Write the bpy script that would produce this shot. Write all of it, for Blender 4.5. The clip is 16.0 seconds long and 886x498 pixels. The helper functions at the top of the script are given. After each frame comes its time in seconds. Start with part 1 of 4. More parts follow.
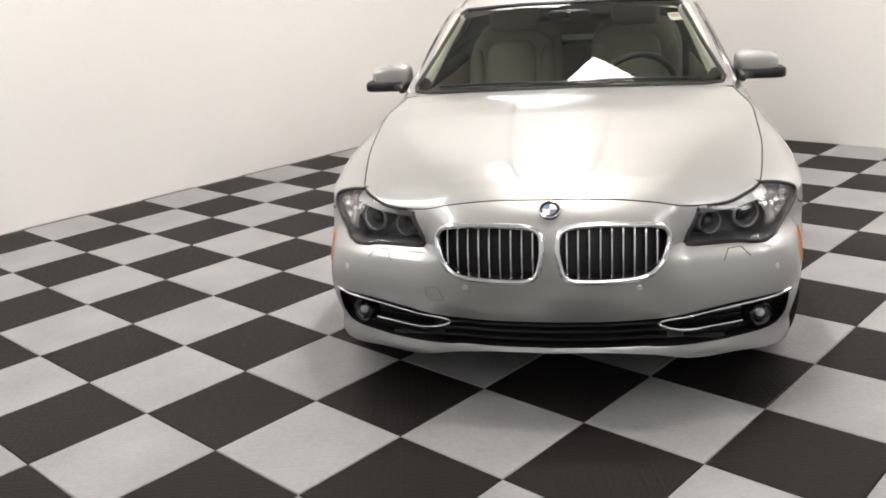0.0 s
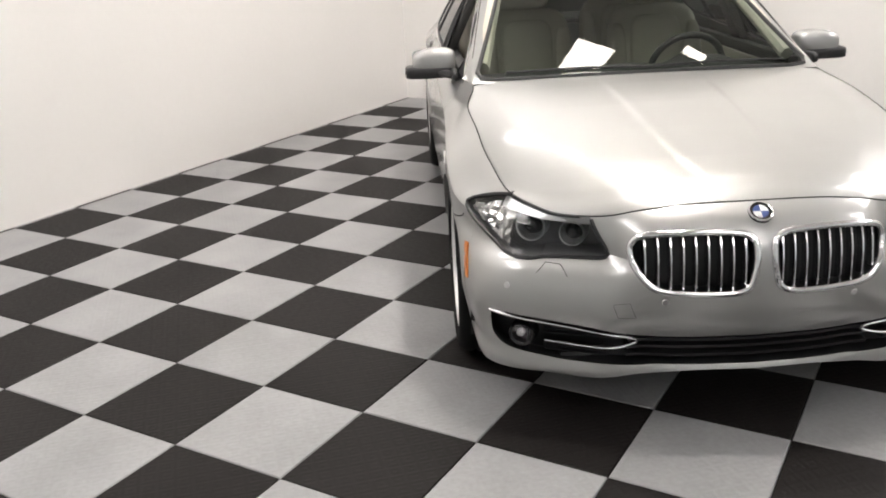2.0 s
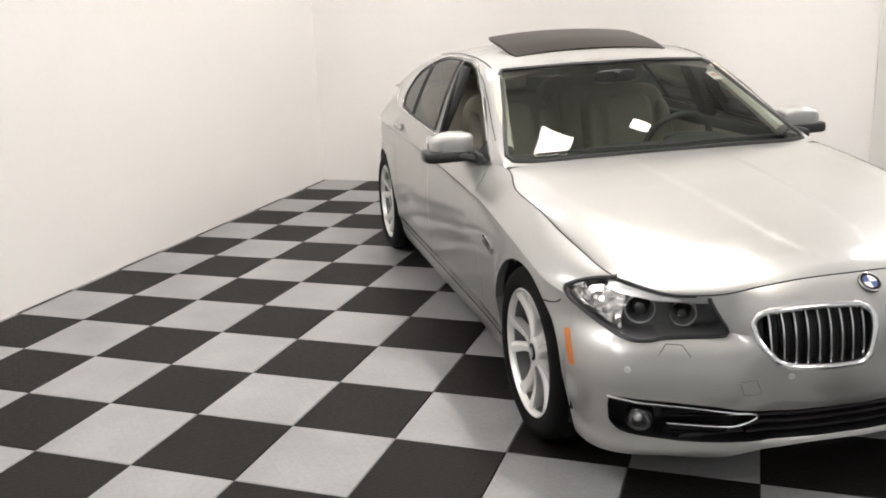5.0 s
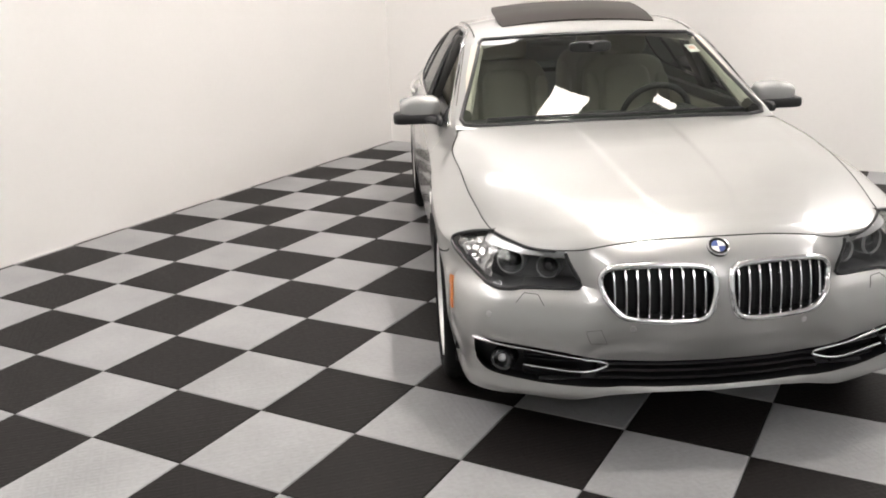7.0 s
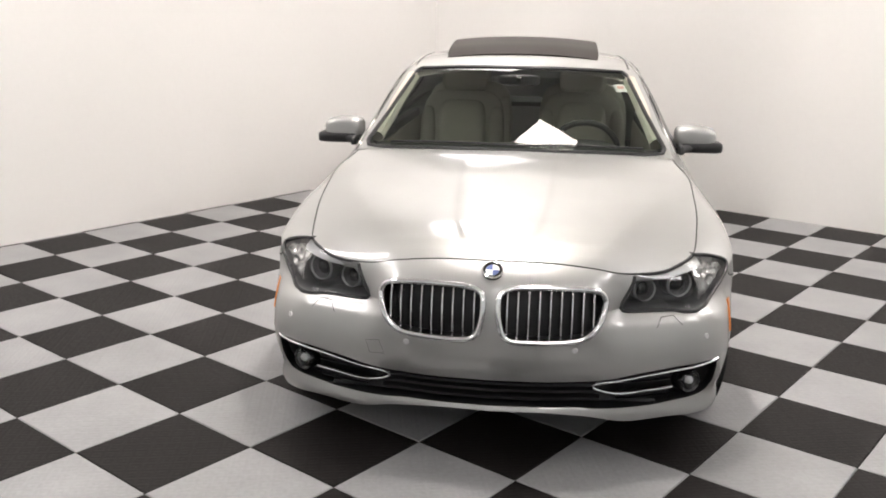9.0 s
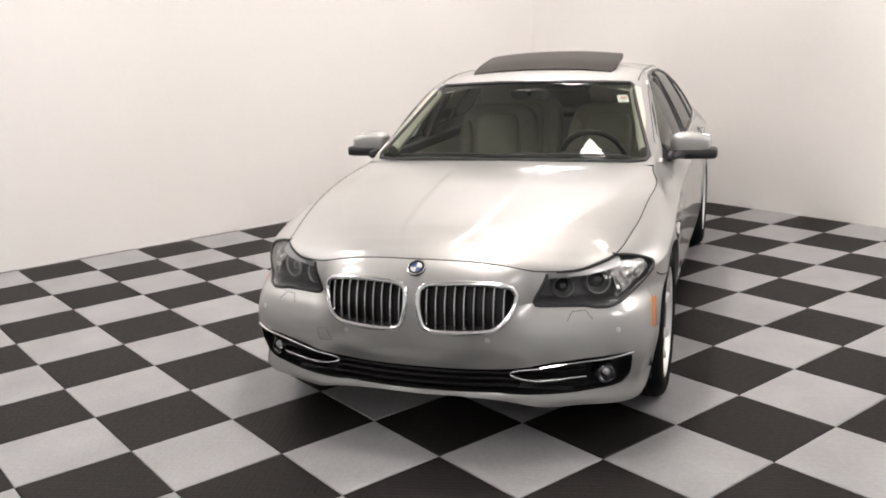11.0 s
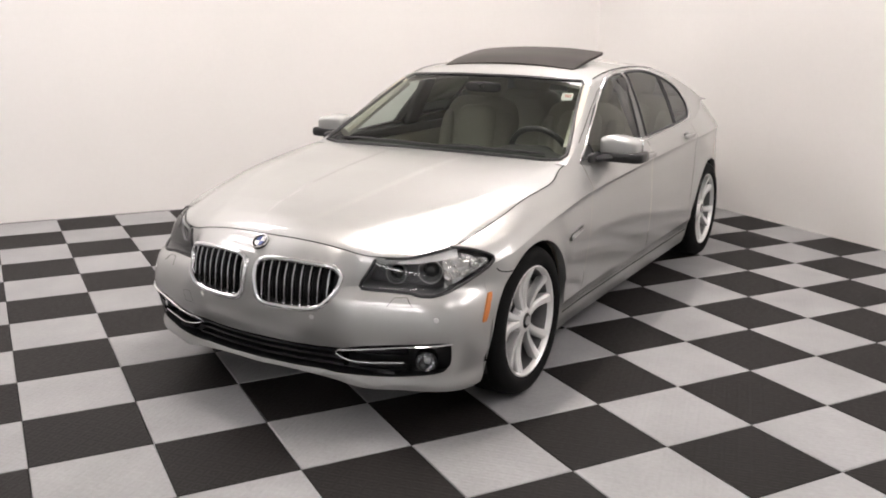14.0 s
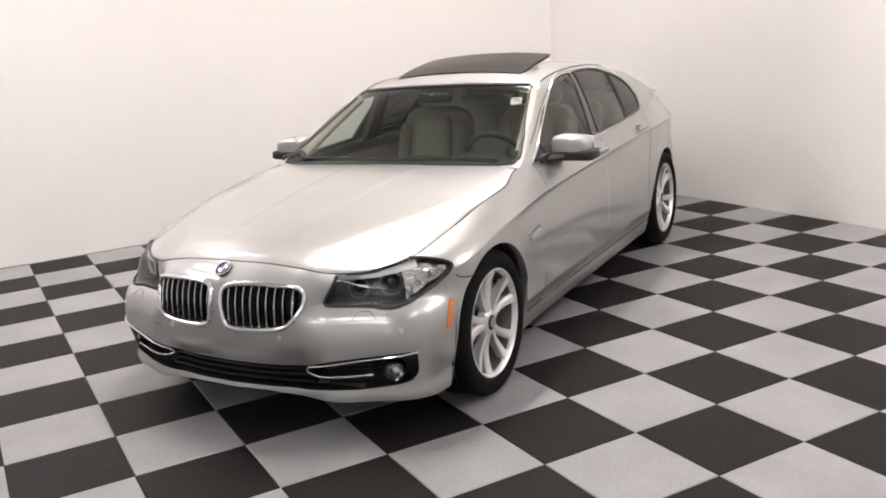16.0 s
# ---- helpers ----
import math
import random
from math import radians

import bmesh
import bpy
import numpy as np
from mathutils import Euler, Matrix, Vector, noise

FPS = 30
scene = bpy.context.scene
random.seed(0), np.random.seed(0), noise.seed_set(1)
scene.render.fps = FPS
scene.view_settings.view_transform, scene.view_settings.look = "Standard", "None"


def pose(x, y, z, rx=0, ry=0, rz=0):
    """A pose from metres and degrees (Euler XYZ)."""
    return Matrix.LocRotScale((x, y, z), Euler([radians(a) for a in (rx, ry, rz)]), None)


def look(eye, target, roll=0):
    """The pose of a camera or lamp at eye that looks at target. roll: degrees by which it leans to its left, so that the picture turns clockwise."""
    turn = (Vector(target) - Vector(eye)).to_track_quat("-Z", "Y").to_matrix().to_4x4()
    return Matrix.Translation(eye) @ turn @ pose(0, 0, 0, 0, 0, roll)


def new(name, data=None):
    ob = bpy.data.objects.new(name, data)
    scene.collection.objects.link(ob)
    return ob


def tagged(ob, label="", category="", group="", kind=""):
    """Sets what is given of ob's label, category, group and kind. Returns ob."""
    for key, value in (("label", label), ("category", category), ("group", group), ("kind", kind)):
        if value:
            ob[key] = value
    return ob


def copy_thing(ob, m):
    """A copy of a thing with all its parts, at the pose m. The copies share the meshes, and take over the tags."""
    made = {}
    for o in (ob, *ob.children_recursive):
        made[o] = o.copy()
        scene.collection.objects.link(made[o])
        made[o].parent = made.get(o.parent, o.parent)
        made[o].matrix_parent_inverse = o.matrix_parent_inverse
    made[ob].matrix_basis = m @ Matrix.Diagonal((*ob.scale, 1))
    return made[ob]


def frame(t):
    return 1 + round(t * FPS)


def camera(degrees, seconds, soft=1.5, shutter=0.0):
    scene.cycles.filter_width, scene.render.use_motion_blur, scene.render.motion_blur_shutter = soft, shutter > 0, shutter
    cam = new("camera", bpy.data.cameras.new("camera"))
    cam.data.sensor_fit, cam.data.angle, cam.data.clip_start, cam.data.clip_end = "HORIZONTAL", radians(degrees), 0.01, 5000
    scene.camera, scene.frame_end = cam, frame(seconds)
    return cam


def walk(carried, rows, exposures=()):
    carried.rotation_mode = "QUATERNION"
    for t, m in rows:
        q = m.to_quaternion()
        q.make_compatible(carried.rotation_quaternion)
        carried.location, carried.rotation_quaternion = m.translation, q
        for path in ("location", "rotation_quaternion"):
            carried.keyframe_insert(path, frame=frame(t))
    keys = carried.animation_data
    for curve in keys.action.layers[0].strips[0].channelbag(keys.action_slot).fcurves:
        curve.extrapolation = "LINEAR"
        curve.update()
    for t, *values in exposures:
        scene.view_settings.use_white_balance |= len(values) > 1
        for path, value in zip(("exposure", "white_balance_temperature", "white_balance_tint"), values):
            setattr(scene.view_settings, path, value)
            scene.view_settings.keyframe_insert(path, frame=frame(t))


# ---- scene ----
from mathutils.bvhtree import BVHTree

cam = camera(52.5, 16.0, soft=1.9)
PATH = [
    (0, (1.607, -2.368, 1.559), (0.297, -0.981, 0.958), -3.5),
    (0.5, (1.331, -2.587, 1.594), (0.092, -1.16, 0.939), -3.5),
    (1, (0.981, -2.559, 1.606), (-0.24, -1.115, 0.954), -6.8),
    (1.5, (0.671, -2.606, 1.586), (-0.426, -1.075, 0.913), -3.7),
    (2, (0.337, -2.727, 1.604), (-0.624, -1.106, 0.934), -2.6),
    (2.5, (0.053, -2.692, 1.605), (-0.829, -1.015, 0.966), -6.4),
    (3, (-0.23, -2.699, 1.629), (-0.947, -0.944, 0.991), -5.0),
    (3.5, (-0.525, -2.864, 1.633), (-1.082, -1.064, 0.962), -5.6),
    (4, (-0.659, -2.937, 1.672), (-1.211, -1.099, 1.107), -4.9),
    (4.2, (-0.683, -2.972, 1.656), (-1.22, -1.113, 1.15), -3.6),
    (6.3, (0.046, -3.016, 1.664), (-0.78, -1.289, 1.084), -0.7),
    (6.5, (0.147, -3.046, 1.659), (-0.663, -1.314, 1.07), 0.6),
    (7, (0.45, -2.967, 1.66), (-0.485, -1.298, 1.077), -2.1),
    (7.5, (0.755, -2.832, 1.669), (-0.27, -1.209, 1.108), -1.4),
    (8, (1.072, -2.83, 1.648), (0.019, -1.234, 1.062), 0.2),
    (8.5, (1.372, -2.7, 1.651), (0.234, -1.143, 1.119), -1.8),
    (8.7, (1.477, -2.58, 1.608), (0.312, -1.036, 1.1), -0.4),
    (10.8, (2.529, -2.035, 1.656), (1.003, -0.836, 1.173), -3.7),
    (11, (2.619, -1.999, 1.656), (1.092, -0.799, 1.181), -2.2),
    (11.5, (2.784, -1.828, 1.672), (1.218, -0.692, 1.166), -3.9),
    (12, (2.864, -1.526, 1.661), (1.241, -0.472, 1.156), -2.8),
    (12.5, (3.033, -1.43, 1.633), (1.405, -0.391, 1.113), -0.5),
    (13, (3.204, -1.307, 1.635), (1.535, -0.329, 1.126), 0.3),
    (13.5, (3.283, -1.03, 1.636), (1.55, -0.145, 1.176), -0.2),
    (14, (3.426, -0.941, 1.635), (1.702, -0.053, 1.145), 0.6),
    (14.5, (3.518, -0.871, 1.635), (1.785, -0.032, 1.093), 0.6),
    (15, (3.548, -0.72, 1.65), (1.804, 0.123, 1.155), 0.7),
    (15.5, (3.57, -0.723, 1.658), (1.809, 0.111, 1.205), -3.4),
    (16, (3.557, -0.889, 1.658), (1.847, 0.033, 1.186), -4.2),
]
walk(cam, [(t, look(eye, target, roll)) for t, eye, target, roll in PATH], [(0, -0.11, 6400, 8), (8.7, -0.09, 6400, 9), (11, -0.17, 6450, 11), (16, -0.17, 6450, 12)])

# ---- light ----
world = bpy.data.worlds.new("world")
scene.world = world
world.use_nodes = True
world.node_tree.nodes["Background"].inputs["Color"].default_value = (0.9, 0.95, 1.0, 1)
world.node_tree.nodes["Background"].inputs["Strength"].default_value = 0.05
# ceiling fixtures, all out of view: x, y, width, depth, height
WARM, WARM_GLOW = (1.0, 0.90, 0.80), 32.0
COOL, COOL_GLOW = (1.0, 0.935, 0.915), 15.0
SPOT, SPOT_GLOW = (1.0, 0.92, 0.86), 940.0
WARM_LAMPS = [(-1.28, 2.16, 0.42, 0.46, 3.6), (-0.464, 2.766, 0.19, 0.16, 3.6)]
SPOT_LAMPS = [(-1.07, 1.57, 0.17, 0.17, 4.3), (-0.46, 0.70, 0.17, 0.17, 4.3)]
# added lamps in assumed places, to brighten walls, floor and bumper
FILL_LAMPS = [(-3.8, -0.6, 1.1, 1.0, 4.3), (-3.0, -2.2, 1.0, 0.9, 4.3), (-3.3, 3.9, 1.2, 0.8, 4.3), (2.5, 4.2, 2.2, 1.3, 4.3), (4.2, 1.8, 1.4, 0.9, 4.3), (2.6, -2.6, 1.4, 0.85, 4.3), (-3.2, -3.8, 1.5, 1.0, 4.3), (5.4, -4.4, 2.2, 1.3, 4.3)]

T = 0.457                 # floor tile edge
WALL_X, WALL_Y = -4.60, 5.03
EAST, SOUTH, CEIL = 7.2, -6.6, 4.5

# ---- materials ----


def nodes(name):
    m = bpy.data.materials.new(name)
    m.use_nodes = True
    return m, m.node_tree.nodes, m.node_tree.links, m.node_tree.nodes["Principled BSDF"]


def mat(name, color, rough=0.5, metal=0.0, coat=0.0, vary=0.0, grain=60.0, bump=0.0, stain=1.2, spec=0.5):
    """A surface whose colour varies at two scales, with a fine relief."""
    m, n, l, p = nodes(name)
    p.inputs["Base Color"].default_value = (*color, 1)
    p.inputs["Roughness"].default_value = rough
    p.inputs["Metallic"].default_value = metal
    p.inputs["Coat Weight"].default_value = coat
    p.inputs["Coat Roughness"].default_value = 0.05
    p.inputs["Specular IOR Level"].default_value = spec
    if vary or bump:
        tc = n.new("ShaderNodeTexCoord")
        fine, wide = n.new("ShaderNodeTexNoise"), n.new("ShaderNodeTexNoise")
        fine.inputs["Scale"].default_value, wide.inputs["Scale"].default_value = grain, stain
        fine.inputs["Detail"].default_value = 4
        wide.inputs["Detail"].default_value = 6
        l.new(tc.outputs["Object"], fine.inputs["Vector"])
        l.new(tc.outputs["Object"], wide.inputs["Vector"])
        add = n.new("ShaderNodeMath")
        add.operation = "MULTIPLY_ADD"
        add.inputs[1].default_value = 0.35
        l.new(fine.outputs["Fac"], add.inputs[0])
        l.new(wide.outputs["Fac"], add.inputs[2])
        ramp = n.new("ShaderNodeMapRange")
        ramp.inputs["From Min"].default_value, ramp.inputs["From Max"].default_value = 0.42, 0.92
        ramp.inputs["To Min"].default_value, ramp.inputs["To Max"].default_value = 1 - vary, 1 + vary
        l.new(add.outputs[0], ramp.inputs["Value"])
        mul = n.new("ShaderNodeVectorMath")
        mul.operation = "SCALE"
        mul.inputs[0].default_value = color
        l.new(ramp.outputs[0], mul.inputs["Scale"])
        l.new(mul.outputs[0], p.inputs["Base Color"])
        if bump:
            b = n.new("ShaderNodeBump")
            b.inputs["Strength"].default_value = bump
            b.inputs["Distance"].default_value = 0.002
            l.new(fine.outputs["Fac"], b.inputs["Height"])
            l.new(b.outputs[0], p.inputs["Normal"])
    return m


def tile_mat(name, color, rough, spec=0.24):
    """Moulded garage tile: small raised treads set crosswise, scuffed, each tile a little different."""
    m, n, l, p = nodes(name)
    info = n.new("ShaderNodeObjectInfo")
    geo = n.new("ShaderNodeNewGeometry")
    heights = []
    for turn in (45, -45):
        mp = n.new("ShaderNodeMapping")
        mp.inputs["Rotation"].default_value = (0, 0, radians(turn))
        w = n.new("ShaderNodeTexWave")
        w.inputs["Scale"].default_value = 14.0
        w.inputs["Distortion"].default_value = 0.0
        l.new(geo.outputs["Position"], mp.inputs["Vector"])
        l.new(mp.outputs[0], w.inputs["Vector"])
        heights.append(w)
    ck = n.new("ShaderNodeTexChecker")
    ck.inputs["Scale"].default_value = 26.3
    l.new(geo.outputs["Position"], ck.inputs["Vector"])
    mix = n.new("ShaderNodeMix")
    l.new(ck.outputs["Fac"], mix.inputs["Factor"])
    l.new(heights[0].outputs["Fac"], mix.inputs["A"])
    l.new(heights[1].outputs["Fac"], mix.inputs["B"])
    bump = n.new("ShaderNodeBump")
    bump.inputs["Strength"].default_value, bump.inputs["Distance"].default_value = 0.36, 0.0014
    l.new(mix.outputs["Result"], bump.inputs["Height"])
    l.new(bump.outputs[0], p.inputs["Normal"])
    wide, fine = n.new("ShaderNodeTexNoise"), n.new("ShaderNodeTexNoise")
    wide.inputs["Scale"].default_value, wide.inputs["Detail"].default_value = 2.3, 7
    fine.inputs["Scale"].default_value, fine.inputs["Detail"].default_value = 45, 5
    l.new(geo.outputs["Position"], wide.inputs["Vector"])
    l.new(geo.outputs["Position"], fine.inputs["Vector"])
    a = n.new("ShaderNodeMath")
    a.operation = "MULTIPLY_ADD"
    a.inputs[1].default_value = 0.5
    l.new(fine.outputs["Fac"], a.inputs[0])
    l.new(wide.outputs["Fac"], a.inputs[2])
    b = n.new("ShaderNodeMath")
    b.operation = "MULTIPLY_ADD"
    b.inputs[1].default_value = 0.12
    l.new(info.outputs["Random"], b.inputs[0])
    l.new(a.outputs[0], b.inputs[2])
    r = n.new("ShaderNodeMapRange")
    r.inputs["From Min"].default_value, r.inputs["From Max"].default_value = 0.5, 1.15
    r.inputs["To Min"].default_value, r.inputs["To Max"].default_value = 0.78, 1.2
    l.new(b.outputs[0], r.inputs["Value"])
    s = n.new("ShaderNodeVectorMath")
    s.operation = "SCALE"
    s.inputs[0].default_value = color
    l.new(r.outputs[0], s.inputs["Scale"])
    l.new(s.outputs[0], p.inputs["Base Color"])
    p.inputs["Specular IOR Level"].default_value = spec
    rr = n.new("ShaderNodeMapRange")
    rr.inputs["To Min"].default_value, rr.inputs["To Max"].default_value = rough - 0.08, rough + 0.12
    l.new(fine.outputs["Fac"], rr.inputs["Value"])
    l.new(rr.outputs[0], p.inputs["Roughness"])
    return m


def paint_mat(name, color):
    """Silver metallic lacquer: flakes under a clear coat."""
    m, n, l, p = nodes(name)
    tc = n.new("ShaderNodeTexCoord")
    v = n.new("ShaderNodeTexVoronoi")
    v.inputs["Scale"].default_value = 1400
    l.new(tc.outputs["Object"], v.inputs["Vector"])
    wide = n.new("ShaderNodeTexNoise")
    wide.inputs["Scale"].default_value, wide.inputs["Detail"].default_value = 3.0, 5
    l.new(tc.outputs["Object"], wide.inputs["Vector"])
    r = n.new("ShaderNodeMapRange")
    r.inputs["To Min"].default_value, r.inputs["To Max"].default_value = 0.93, 1.06
    l.new(wide.outputs["Fac"], r.inputs["Value"])
    s = n.new("ShaderNodeVectorMath")
    s.operation = "SCALE"
    s.inputs[0].default_value = color
    l.new(r.outputs[0], s.inputs["Scale"])
    l.new(s.outputs[0], p.inputs["Base Color"])
    r2 = n.new("ShaderNodeMapRange")
    r2.inputs["To Min"].default_value, r2.inputs["To Max"].default_value = PAINT_ROUGH - 0.06, PAINT_ROUGH + 0.08
    l.new(v.outputs["Color"], r2.inputs["Value"])
    l.new(r2.outputs[0], p.inputs["Roughness"])
    p.inputs["Metallic"].default_value = PAINT_METAL
    p.inputs["Coat Weight"].default_value = 1.0
    p.inputs["Coat Roughness"].default_value = 0.09
    p.inputs["Coat IOR"].default_value = 1.6
    return m


def glass_mat(name, tint, rough=0.0, clear=0.9):
    """Thin pane: mostly clear, with a mirror layer by Fresnel."""
    m = bpy.data.materials.new(name)
    m.use_nodes = True
    n, l = m.node_tree.nodes, m.node_tree.links
    n.clear()
    out, t, g = n.new("ShaderNodeOutputMaterial"), n.new("ShaderNodeBsdfTransparent"), n.new("ShaderNodeBsdfGlossy")
    t.inputs["Color"].default_value = (*tint, 1)
    g.inputs["Roughness"].default_value = rough
    fr, mx = n.new("ShaderNodeFresnel"), n.new("ShaderNodeMixShader")
    fr.inputs["IOR"].default_value = 1.5
    l.new(fr.outputs[0], mx.inputs[0])
    l.new(t.outputs[0], mx.inputs[1])
    l.new(g.outputs[0], mx.inputs[2])
    l.new(mx.outputs[0], out.inputs["Surface"])
    return m


def glow_mat(name, color, strength):
    m, n, l, p = nodes(name)
    p.inputs["Base Color"].default_value = (0.8, 0.8, 0.8, 1)
    p.inputs["Emission Color"].default_value = (*color, 1)
    p.inputs["Emission Strength"].default_value = strength
    return m


PAINT_ROUGH, PAINT_METAL = 0.39, 0.66
PAINT = paint_mat("silver_paint", (0.405, 0.407, 0.395))
CHROME = mat("chrome", (0.82, 0.82, 0.83), 0.08, 1.0)
SATIN = mat("satin_metal", (0.6, 0.6, 0.6), 0.28, 1.0, vary=0.06)
ALLOY = mat("alloy", (0.78, 0.78, 0.77), 0.36, 0.6, coat=0.5, vary=0.05)
BLACK = mat("black_plastic", (0.012, 0.012, 0.013), 0.45, vary=0.2, grain=200, bump=0.1)
GLOSS = mat("gloss_black", (0.008, 0.008, 0.009), 0.12, coat=0.5)
RUBBER = mat("rubber", (0.007, 0.007, 0.007), 0.75, spec=0.1, vary=0.25, grain=80, bump=0.2)
GREY_IN = mat("lamp_grey", (0.085, 0.085, 0.087), 0.35, vary=0.1)
LEATHER = mat("beige_leather", (0.43, 0.395, 0.325), 0.5, vary=0.12, grain=90, bump=0.15)
DASH = mat("dark_dashboard", (0.03, 0.029, 0.028), 0.6, vary=0.2, grain=150, bump=0.2)
LINER = mat("headliner", (0.55, 0.51, 0.44), 0.9, vary=0.08, grain=200, bump=0.1)
CARPET = mat("carpet", (0.08, 0.07, 0.06), 0.95, vary=0.3, grain=200, bump=0.3)
GLASS = glass_mat("clear_glass", (0.42, 0.49, 0.44))
TINTED = glass_mat("tinted_glass", (0.42, 0.46, 0.43))
LENS = glass_mat("lamp_lens", (0.93, 0.94, 0.95))
SUNROOF = mat("roof_glass", (0.022, 0.018, 0.016), 0.3, spec=0.06)
AMBER = mat("amber_plastic", (0.62, 0.19, 0.03), 0.3, coat=0.4, vary=0.1, grain=300)
RED = mat("red_plastic", (0.35, 0.02, 0.02), 0.25, coat=0.5)
BLUE = mat("blue_enamel", (0.04, 0.07, 0.22), 0.4)
WHITE = mat("white_enamel", (0.7, 0.7, 0.7), 0.4)
PAPER = mat("paper", (0.8, 0.79, 0.76), 0.8, vary=0.05)
PINK = mat("pink_print", (0.7, 0.35, 0.33), 0.8)
MIRROR = mat("mirror", (0.85, 0.86, 0.87), 0.02, 1.0)
BARREL = mat("dark_metal", (0.15, 0.15, 0.15), 0.4, 0.7, vary=0.2)
DISC = mat("brake_steel", (0.2, 0.2, 0.2), 0.35, 1.0, vary=0.15, grain=120)
SEAM = mat("seam_black", (0.01, 0.01, 0.01), 0.8)
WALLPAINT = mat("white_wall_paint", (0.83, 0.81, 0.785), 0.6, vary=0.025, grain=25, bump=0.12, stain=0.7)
# tone of the unseen walls, set to bounce fill onto the car's front
FARFILL = mat("pale_grey_fill", (0.62, 0.65, 0.65), 0.7, vary=0.04, bump=0.1)
SLAT = mat("slat_chrome", (0.66, 0.66, 0.67), 0.16, 1.0)
DARKCHROME = mat("dark_chrome", (0.42, 0.42, 0.43), 0.14, 1.0)
CEILPAINT = mat("ceiling_paint", (0.8, 0.79, 0.77), 0.8, vary=0.04)
LIGHT_TILE = tile_mat("light_tile", (0.285, 0.285, 0.288), 0.34)
DARK_TILE = tile_mat("dark_tile", (0.0118, 0.0103, 0.0098), 0.52, 0.13)
SUBFLOOR = mat("subfloor", (0.05, 0.05, 0.05), 0.9, vary=0.2)

# ---- mesh helpers ----


def finish(name, bm, material, smooth=True, angle=0.75):
    bmesh.ops.remove_doubles(bm, verts=bm.verts, dist=1e-6)
    for f in bm.faces:
        f.smooth = smooth
    for e in bm.edges:
        if len(e.link_faces) == 2 and e.calc_face_angle(0) > angle:
            e.smooth = False
    me = bpy.data.meshes.new(name)
    bm.to_mesh(me)
    bm.free()
    me.materials.append(material)
    return me


def part(name, bm, material, parent=None, label="", smooth=True, angle=0.75):
    """One bmesh as one mesh object under a thing or a part."""
    ob = new(name, finish(name, bm, material, smooth, angle))
    ob.parent = parent
    return tagged(ob, label)


def empty(name, m=None):
    ob = new(name)
    if m is not None:
        ob.matrix_basis = m
    return ob


def box(cx, cy, cz, sx, sy, sz, bevel=0.0, seg=2, bm=None, m=None):
    bm = bm or bmesh.new()
    mm = Matrix.Translation((cx, cy, cz)) @ (m or Matrix()) @ Matrix.Diagonal((sx, sy, sz, 1))
    vs = bmesh.ops.create_cube(bm, size=1, matrix=mm)["verts"]
    if bevel:
        es = list({e for v in vs for e in v.link_edges})
        bmesh.ops.bevel(bm, geom=es, offset=bevel, segments=seg, profile=0.6, affect="EDGES")
    return bm


def grid(rows, closed=False, bm=None, flip=False):
    """A sheet through rows of points."""
    bm = bm or bmesh.new()
    vs = [[bm.verts.new(p) for p in r] for r in rows]
    for a, b in zip(vs, vs[1:]):
        k = len(a)
        for i in range(k if closed else k - 1):
            q = (a[i], a[(i + 1) % k], b[(i + 1) % k], b[i])
            if len({v.co.to_tuple(6) for v in q}) > 2:
                bm.faces.new(q[::-1] if flip else q)
    return bm


def tube(points, r, closed=False, n=8, bm=None, flat=1.0, up=Vector((0, 0, 1)), caps=True):
    """A rod along points; flat squeezes it across its path's up."""
    pts = [Vector(p) for p in points]
    k = len(pts)
    rows = []
    for i, p in enumerate(pts):
        a = pts[(i - 1) % k] if closed or i else p
        b = pts[(i + 1) % k] if closed or i < k - 1 else p
        d = (b - a).normalized()
        s = d.cross(up)
        s = s.normalized() if s.length > 1e-3 else d.orthogonal().normalized()
        w = s.cross(d)
        rows.append([p + r * (math.cos(2 * math.pi * j / n) * s + flat * math.sin(2 * math.pi * j / n) * w) for j in range(n)])
    if closed:
        rows.append(rows[0])
    bm = grid(rows, True, bm)
    if not closed and caps:
        bm.verts.ensure_lookup_table()
        nv = len(bm.verts)
        total = len(rows) * n
        for lo in (nv - total, nv - n):
            bm.faces.new([bm.verts[lo + j] for j in range(n)])
    bmesh.ops.recalc_face_normals(bm, faces=bm.faces)
    return bm


def lathe(profile, n=64, axis="x", bm=None, closed=False):
    """Turns (radius, along) pairs about an axis."""
    rows = []
    for i in range(n):
        a = 2 * math.pi * i / n
        c, s = math.cos(a), math.sin(a)
        rows.append([Vector((h, r * c, r * s)) if axis == "x" else Vector((r * c, h, r * s)) if axis == "y" else Vector((r * c, r * s, h)) for r, h in profile])
    bm = grid(rows + rows[:1], closed, bm)
    bmesh.ops.remove_doubles(bm, verts=bm.verts, dist=1e-5)
    bmesh.ops.recalc_face_normals(bm, faces=bm.faces)
    return bm


def spline(keys, count):
    """Catmull-Rom through keys."""
    keys = [np.array(k, float) for k in keys]
    out = []
    n = len(keys) - 1
    for t in np.linspace(0, n, count):
        i = min(int(t), n - 1)
        u = t - i
        p0 = keys[i - 1] if i else 2 * keys[0] - keys[1]
        p3 = keys[i + 2] if i + 2 <= n else 2 * keys[n] - keys[n - 1]
        p1, p2 = keys[i], keys[i + 1]
        out.append(0.5 * (2 * p1 + (p2 - p0) * u + (2 * p0 - 5 * p1 + 4 * p2 - p3) * u * u + (3 * p1 - p0 - 3 * p2 + p3) * u**3))
    return np.array(out)


